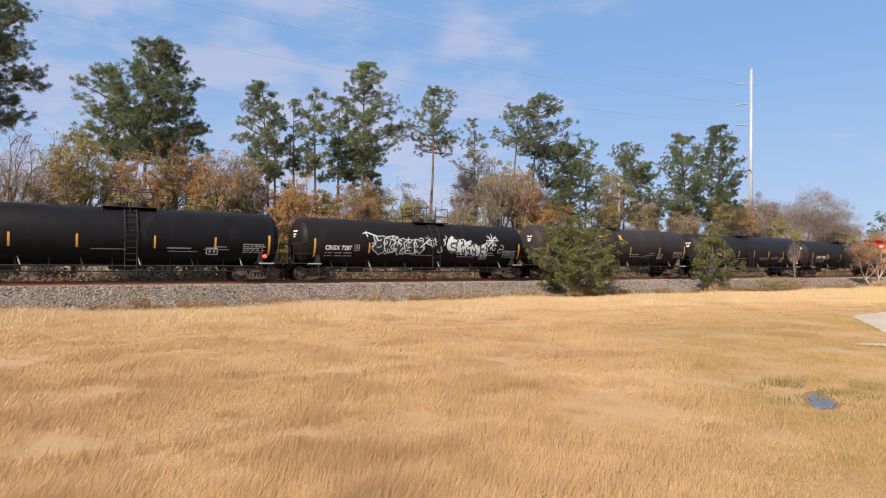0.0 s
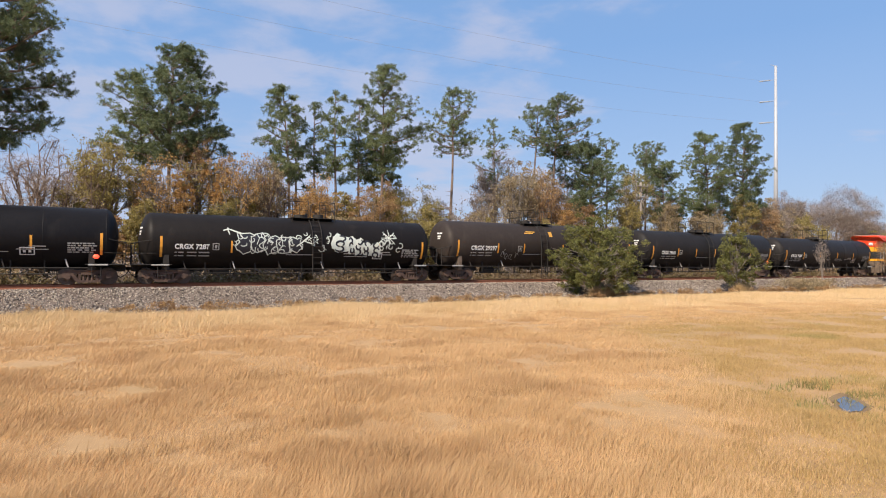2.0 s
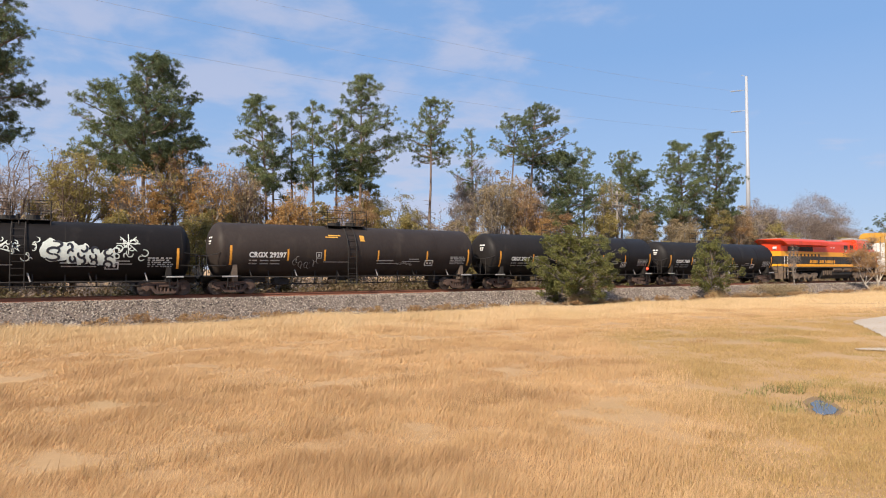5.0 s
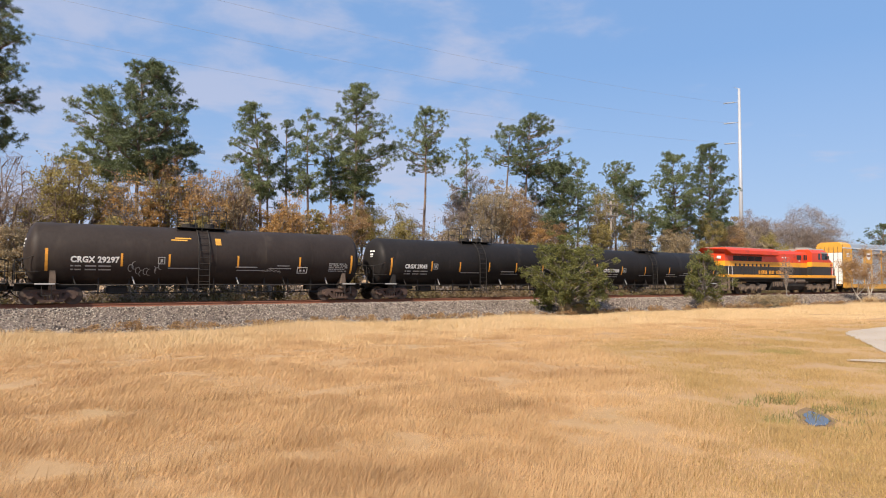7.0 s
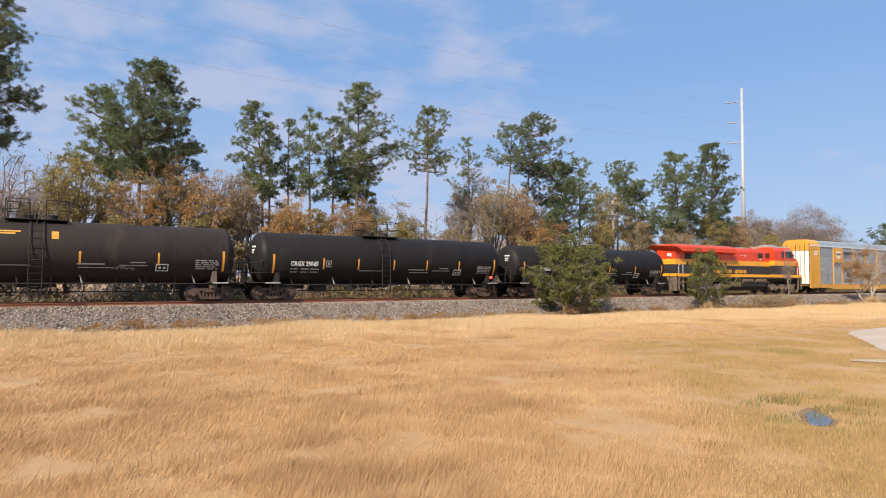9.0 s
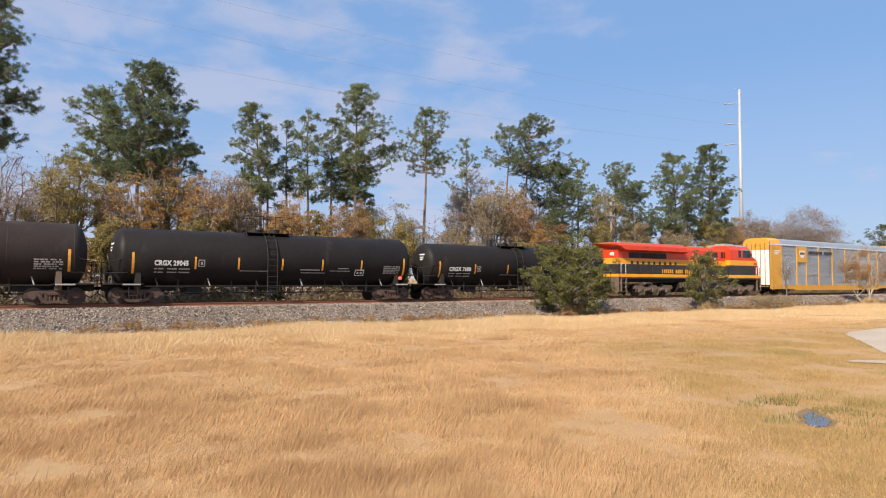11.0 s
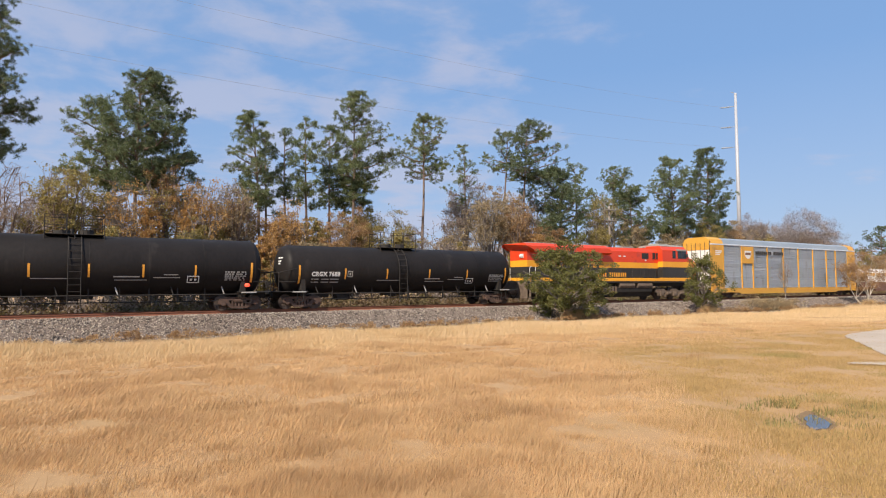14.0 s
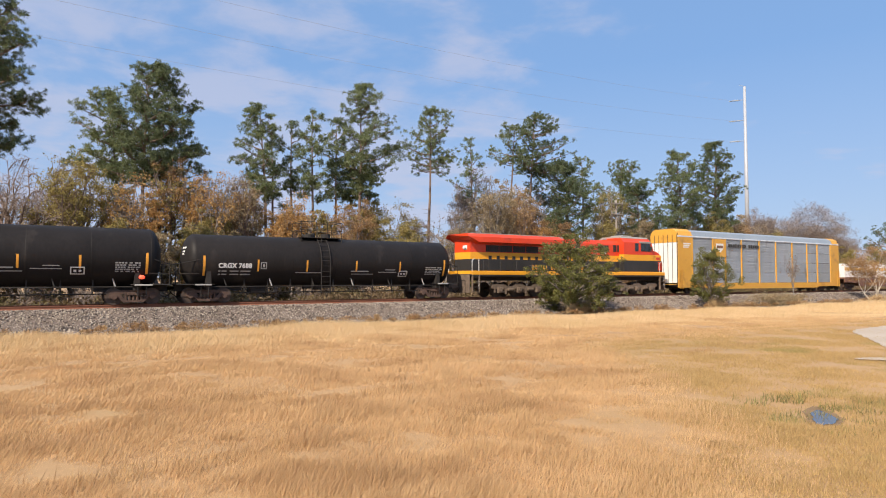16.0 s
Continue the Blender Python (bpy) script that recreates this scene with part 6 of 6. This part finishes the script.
        box("red_emblem", 20.85, 21.28, min(s * 1.38, s * 1.392), max(s * 1.38, s * 1.392), 2.05, 2.76, M_RED, eng, "rounded red emblem panel")
        box("mirror", 19.65, 19.72, min(s * 1.5, s * 1.72), max(s * 1.5, s * 1.72), 3.75, 4.05, M_BLACK, eng)
    bm = bmesh.new()
    add_rod(bm, (10.5, 0, 4.40), (10.5, 0, 4.62), 0.32, 16)
    part("exhaust_stack", bm, M_ROOF, eng)
    box("roof_box", 12.2, 13.6, -0.5, 0.5, 4.42, 4.60, M_ROOF, eng, bevel=0.03)
    bm = bmesh.new()
    for k in range(3):
        add_rod(bm, (15.2, -0.15 + 0.15 * k, 4.6), (15.75, -0.15 + 0.15 * k, 4.6), 0.07, 10, 0.03)
    part("horn", bm, M_ROOF, eng)
    # fuel tank, reservoirs, trucks
    bm = bmesh.new()
    add_loft(bm, [(-1.4, 0.75), (-1.4, 1.15), (1.4, 1.15), (1.4, 0.75), (1.05, 0.32), (-1.05, 0.32)], 8.4, 14.9)
    part("fuel_tank", bm, M_UNDER, eng, "grimy fuel tank under the frame")
    for s in (-1, 1):
        for u in (10.6, 12.9):
            bm = bmesh.new()
            add_rod(bm, (u, s * 1.28, 1.28), (u + 1.9, s * 1.28, 1.28), 0.26, 14)
            part("air_reservoir", bm, M_TRUCK, eng, "dusty cylindrical air reservoir")
        bm = bmesh.new()
        for k in range(5):
            add_box(bm, 8.5 + k * 0.4, 8.7 + k * 0.4, s * 1.42 - 0.04, s * 1.42 + 0.04, 0.7 + 0.1 * (k % 2), 1.2)
        part("pipe_bracket", bm, M_TRUCK, eng)
    engine_truck(eng, 5.05)
    engine_truck(eng, 18.2)
    for piece in eng.children_recursive:      # squeezed lengthwise so that its ends fit the camera's view
        if piece.data is not WHEELSET_BIG:
            piece.data.transform(Matrix.Diagonal((ENGINE_VIEW_FIT, 1, 1, 1)))


build_engine()


# ---- autorack ----
def build_autorack():
    base = 108.0
    car = empty("autorack_car")
    tagged(car, "tall enclosed autorack with galvanized panels and yellow ends", "autorack", "train cars")
    CARS.append((car, base))
    L, W = 27.7, 1.50
    box("floor_frame", 0.1, L - 0.1, -1.35, 1.35, 0.62, 1.0, M_UNDER, car)
    for s in (-1, 1):
        bm = bmesh.new()
        add_prism(bm, [(0, 0.95), (L, 0.95), (L, 0.55), (L - 4.2, 0.55), (L - 4.8, 0.40), (4.8, 0.40), (4.2, 0.55), (0, 0.55)], min(s * (W - 0.08), s * (W + 0.02)), max(s * (W - 0.08), s * (W + 0.02)))
        bmesh.ops.recalc_face_normals(bm, faces=bm.faces[:])
        part("side_sill", bm, M_RACKYEL, car, "deep yellow side sill")
        # yellow end bays
        for a, b in ((0.0, 2.0), (L - 1.75, L)):
            box("end_panel", a, b, min(s * (W - 0.05), s * W), max(s * (W - 0.05), s * W), 0.95, 5.05, M_RACKYEL, car, "yellow end side panel")
        # galvanized panels of corrugated sheet between posts
        posts = [2.0, 5.0, 6.9, 9.45, 12.4, 15.3, 18.3, 21.15, 23.2, L - 1.75]
        for a, b in zip(posts, posts[1:]):
            for row in range(4):
                z0 = 0.95 + row * 1.025
                bm = bmesh.new()
                steps = 8
                prev = None
                for k in range(steps + 1):
                    z = z0 + 0.015 + (1.025 - 0.03) * k / steps
                    y = s * (W - 0.055 - (0.012 if k % 2 else 0.0))
                    rowv = [bm.verts.new((a + 0.09, y, z)), bm.verts.new((b - 0.09, y, z))]
                    if prev:
                        bm.faces.new((prev[0], prev[1], rowv[1], rowv[0]))
                    prev = rowv
                bmesh.ops.solidify(bm, geom=bm.faces[:], thickness=0.01)
                part("side_panel", bm, M_SILVER, car, "corrugated galvanized side panel")
        for p in posts:
            box("post", p - 0.07, p + 0.07, min(s * (W - 0.12), s * (W + 0.02)), max(s * (W - 0.12), s * (W + 0.02)), 0.95, 5.05, M_RACKYEL, car, "yellow vertical post")
        box("top_chord", 0, L, min(s * (W - 0.1), s * (W + 0.015)), max(s * (W - 0.1), s * (W + 0.015)), 5.04, 5.16, M_SILVER, car)
        # emblem board and name bars as plain shapes
        box("emblem_board", 4.95, 6.95, min(s * (W + 0.02), s * (W + 0.045)), max(s * (W + 0.02), s * (W + 0.045)), 3.35, 5.0, M_RACKYEL, car, "yellow board for the emblem")
        bm = bmesh.new()
        add_prism(bm, [(5.4, 4.6), (6.5, 4.6), (6.5, 4.2), (6.25, 3.9), (5.95, 3.78), (5.65, 3.9), (5.4, 4.2)], min(s * (W + 0.046), s * (W + 0.056)), max(s * (W + 0.046), s * (W + 0.056)))
        bmesh.ops.recalc_face_normals(bm, faces=bm.faces[:])
        part("emblem", bm, M_WHITE, car, "plain pale shield shape")
        box("emblem_bar", 5.5, 6.4, min(s * (W + 0.057), s * (W + 0.064)), max(s * (W + 0.057), s * (W + 0.064)), 4.18, 4.42, M_BROWNCAR, car)
        u = 7.35
        for k in range(14):
            if k not in (8,):
                box("name_bar", u, u + 0.24, min(s * (W - 0.02), s * (W + 0.03)), max(s * (W - 0.02), s * (W + 0.03)), 4.30, 4.60, M_BLACK, car, bevel=0)
            u += 0.36
        bm = bmesh.new()
        for k in range(3):
            add_box(bm, 0.75, 1.75 - 0.15 * k, min(s * W, s * (W + 0.01)), max(s * W, s * (W + 0.01)), 4.42 - 0.16 * k, 4.52 - 0.16 * k)
        part("end_stencil", bm, M_WHITE, car, "white stencil bars")
        for u in (0.35, L - 0.35):
            bm = bmesh.new()
            for q in (-0.22, 0.22):
                add_rod(bm, (u + q, s * (W + 0.07), 0.45), (u + q, s * (W + 0.07), 2.2), 0.018, 5)
            for k in range(6):
                add_rod(bm, (u - 0.22, s * (W + 0.07), 0.5 + 0.32 * k), (u + 0.22, s * (W + 0.07), 0.5 + 0.32 * k), 0.016, 5)
            part("ladder", bm, M_RACKYEL, car)
    # roof with sloping sides
    bm = bmesh.new()
    add_loft(bm, [(-W, 5.15), (-1.30, 5.58), (-0.9, 5.76), (0.9, 5.76), (1.30, 5.58), (W, 5.15)], 2.0, L - 1.4)
    part("roof", bm, M_RACKROOF, car, "pale blue grey galvanized roof")
    bm = bmesh.new()
    for k in range(17):
        u = 2.6 + k * 1.42
        add_loft(bm, [(-W - 0.004, 5.15), (-1.305, 5.59), (-0.9, 5.775), (0.9, 5.775), (1.305, 5.59), (W + 0.004, 5.15)], u, u + 0.06)
    part("roof_rib", bm, M_RACKROOF, car)
    for a, b in ((0.05, 2.0), (L - 1.4, L)):
        bm = bmesh.new()
        add_loft(bm, [(-W - 0.004, 5.05), (-W - 0.004, 5.18), (-1.34, 5.56), (-0.9, 5.80), (0.9, 5.80), (1.34, 5.56), (W + 0.004, 5.18), (W + 0.004, 5.05)], a, b)
        for v in bm.verts:
            if (v.co.x > L - 0.1 or v.co.x < 0.1) and v.co.z > 5.5:
                v.co.x += -0.35 if v.co.x > 5 else 0.12
        part("end_roof", bm, M_RACKYEL, car, "rounded yellow roof end")
    # end doors, folded sheets
    for x, way in ((0.0, -1), (L, 1)):
        for k in range(6):
            y0 = -1.45 + k * 0.484
            for z0, z1, mat in ((0.98, 4.55, M_WHITEDOOR), (4.57, 5.3, M_RACKYEL)):
                bm = bmesh.new()
                add_prism(bm, [(x, z0), (x + way * 0.06, z0), (x + way * 0.06, z1), (x, z1)], y0 + 0.02, y0 + 0.464)
                bmesh.ops.recalc_face_normals(bm, faces=bm.faces[:])
                part("end_door_panel", bm, mat, car, "tall white end door sheet" if mat is M_WHITEDOOR else "yellow upper end sheet")
        box("end_backing", min(x - way * 0.05, x - way * 0.01), max(x - way * 0.05, x - way * 0.01), -1.45, 1.45, 0.95, 5.4, M_UNDER, car)
        for k in range(7):
            y = -1.44 + k * 0.48
            rod("door_rod", (x + way * 0.075, y, 0.98), (x + way * 0.075, y, 5.25), 0.022, M_BLACK, car, n=6)
        bm = bmesh.new()
        add_loft(bm, [(-1.4, 5.28), (-1.25, 5.6), (-0.88, 5.78), (0.88, 5.78), (1.25, 5.6), (1.4, 5.28)], min(x - way * 0.2, x + way * 0.05), max(x - way * 0.2, x + way * 0.05))
        part("end_arch", bm, M_RACKYEL, car, "yellow arched end cap")
        box("end_platform", min(x, x + way * 0.55), max(x, x + way * 0.55), -1.3, 1.3, 0.80, 0.86, M_RACKYEL, car)
        box("draft_sill", min(x - way * 2, x + way * 0.55), max(x - way * 2, x + way * 0.55), -0.3, 0.3, 0.5, 0.8, M_UNDER, car)
        coupler(car, x + way * 0.55, way)
    truck(car, 3.1)
    truck(car, L - 3.1)


build_autorack()


def build_container_car():
    base = 137.0
    car = empty("container_car")
    tagged(car, "brown flat container car behind the autorack", "flat car", "train cars")
    CARS.append((car, base))
    L = 21.0
    for s in (-1, 1):
        bm = bmesh.new()
        add_prism(bm, [(0.0, 1.50), (L, 1.50), (L, 0.95), (L - 3, 0.85), (L - 3.8, 0.45), (3.8, 0.45), (3.0, 0.85), (0, 0.95)], min(s * 1.35, s * 1.5), max(s * 1.35, s * 1.5))
        bmesh.ops.recalc_face_normals(bm, faces=bm.faces[:])
        part("side_sill", bm, M_BROWNCAR, car, "deep brown side sill")
        for k in range(12):
            u = 1.2 + k * 1.7
            box("stake", u, u + 0.12, min(s * 1.5, s * 1.56), max(s * 1.5, s * 1.56), 0.95, 1.46, M_BROWNCAR, car)
    box("deck", 0.0, L, -1.35, 1.35, 1.30, 1.48, M_BROWNCAR, car)
    for x, way in ((0.0, -1), (L, 1)):
        box("draft_sill", min(x - way, x + way * 0.3), max(x - way, x + way * 0.3), -0.3, 0.3, 0.6, 1.0, M_UNDER, car)
        coupler(car, x + way * 0.3, way)
    truck(car, 1.7)
    truck(car, L - 1.7)
    # low white boxes with a yellow stripe, fixed on the deck
    for a, b in ((0.3, 6.2), (6.5, 12.4), (12.7, 18.6)):
        load = box("load_box", a, b, -1.3, 1.3, 1.49, 3.05, M_WHITEDOOR, car, "low white box with a yellow stripe", 0.03)
        for s in (-1, 1):
            box("stripe", a + 0.06, b - 0.6, min(s * 1.3, s * 1.312), max(s * 1.3, s * 1.312), 2.25, 2.62, M_RACKYEL, load, "yellow stripe", 0)
            bm = bmesh.new()
            for k in range(8):
                add_box(bm, a + 0.3 + k * 0.7, a + 0.36 + k * 0.7, min(s * 1.3, s * 1.33), max(s * 1.3, s * 1.33), 1.55, 3.0)
            part("rib", bm, M_WHITEDOOR, load)


build_container_car()


# ---- the rolling train ----
def gone(t):
    """How far the slowing train has rolled by t seconds."""
    return 4.8933 * t - 0.06055 * t * t - 0.000318 * t ** 3


def motions():
    for car, base in CARS:
        walk(car, [(k * 0.5, pose(base - gone(k * 0.5), TRACK, RAIL)) for k in range(33)])
    for w, radius, x in TURNING:
        rows = []
        for k in range(161):
            t = k * 0.1
            turn = -math.degrees(gone(t) / radius)
            rows.append((t, pose(x, 0, radius, 0, turn, 0)))
        walk(w, rows)


motions()
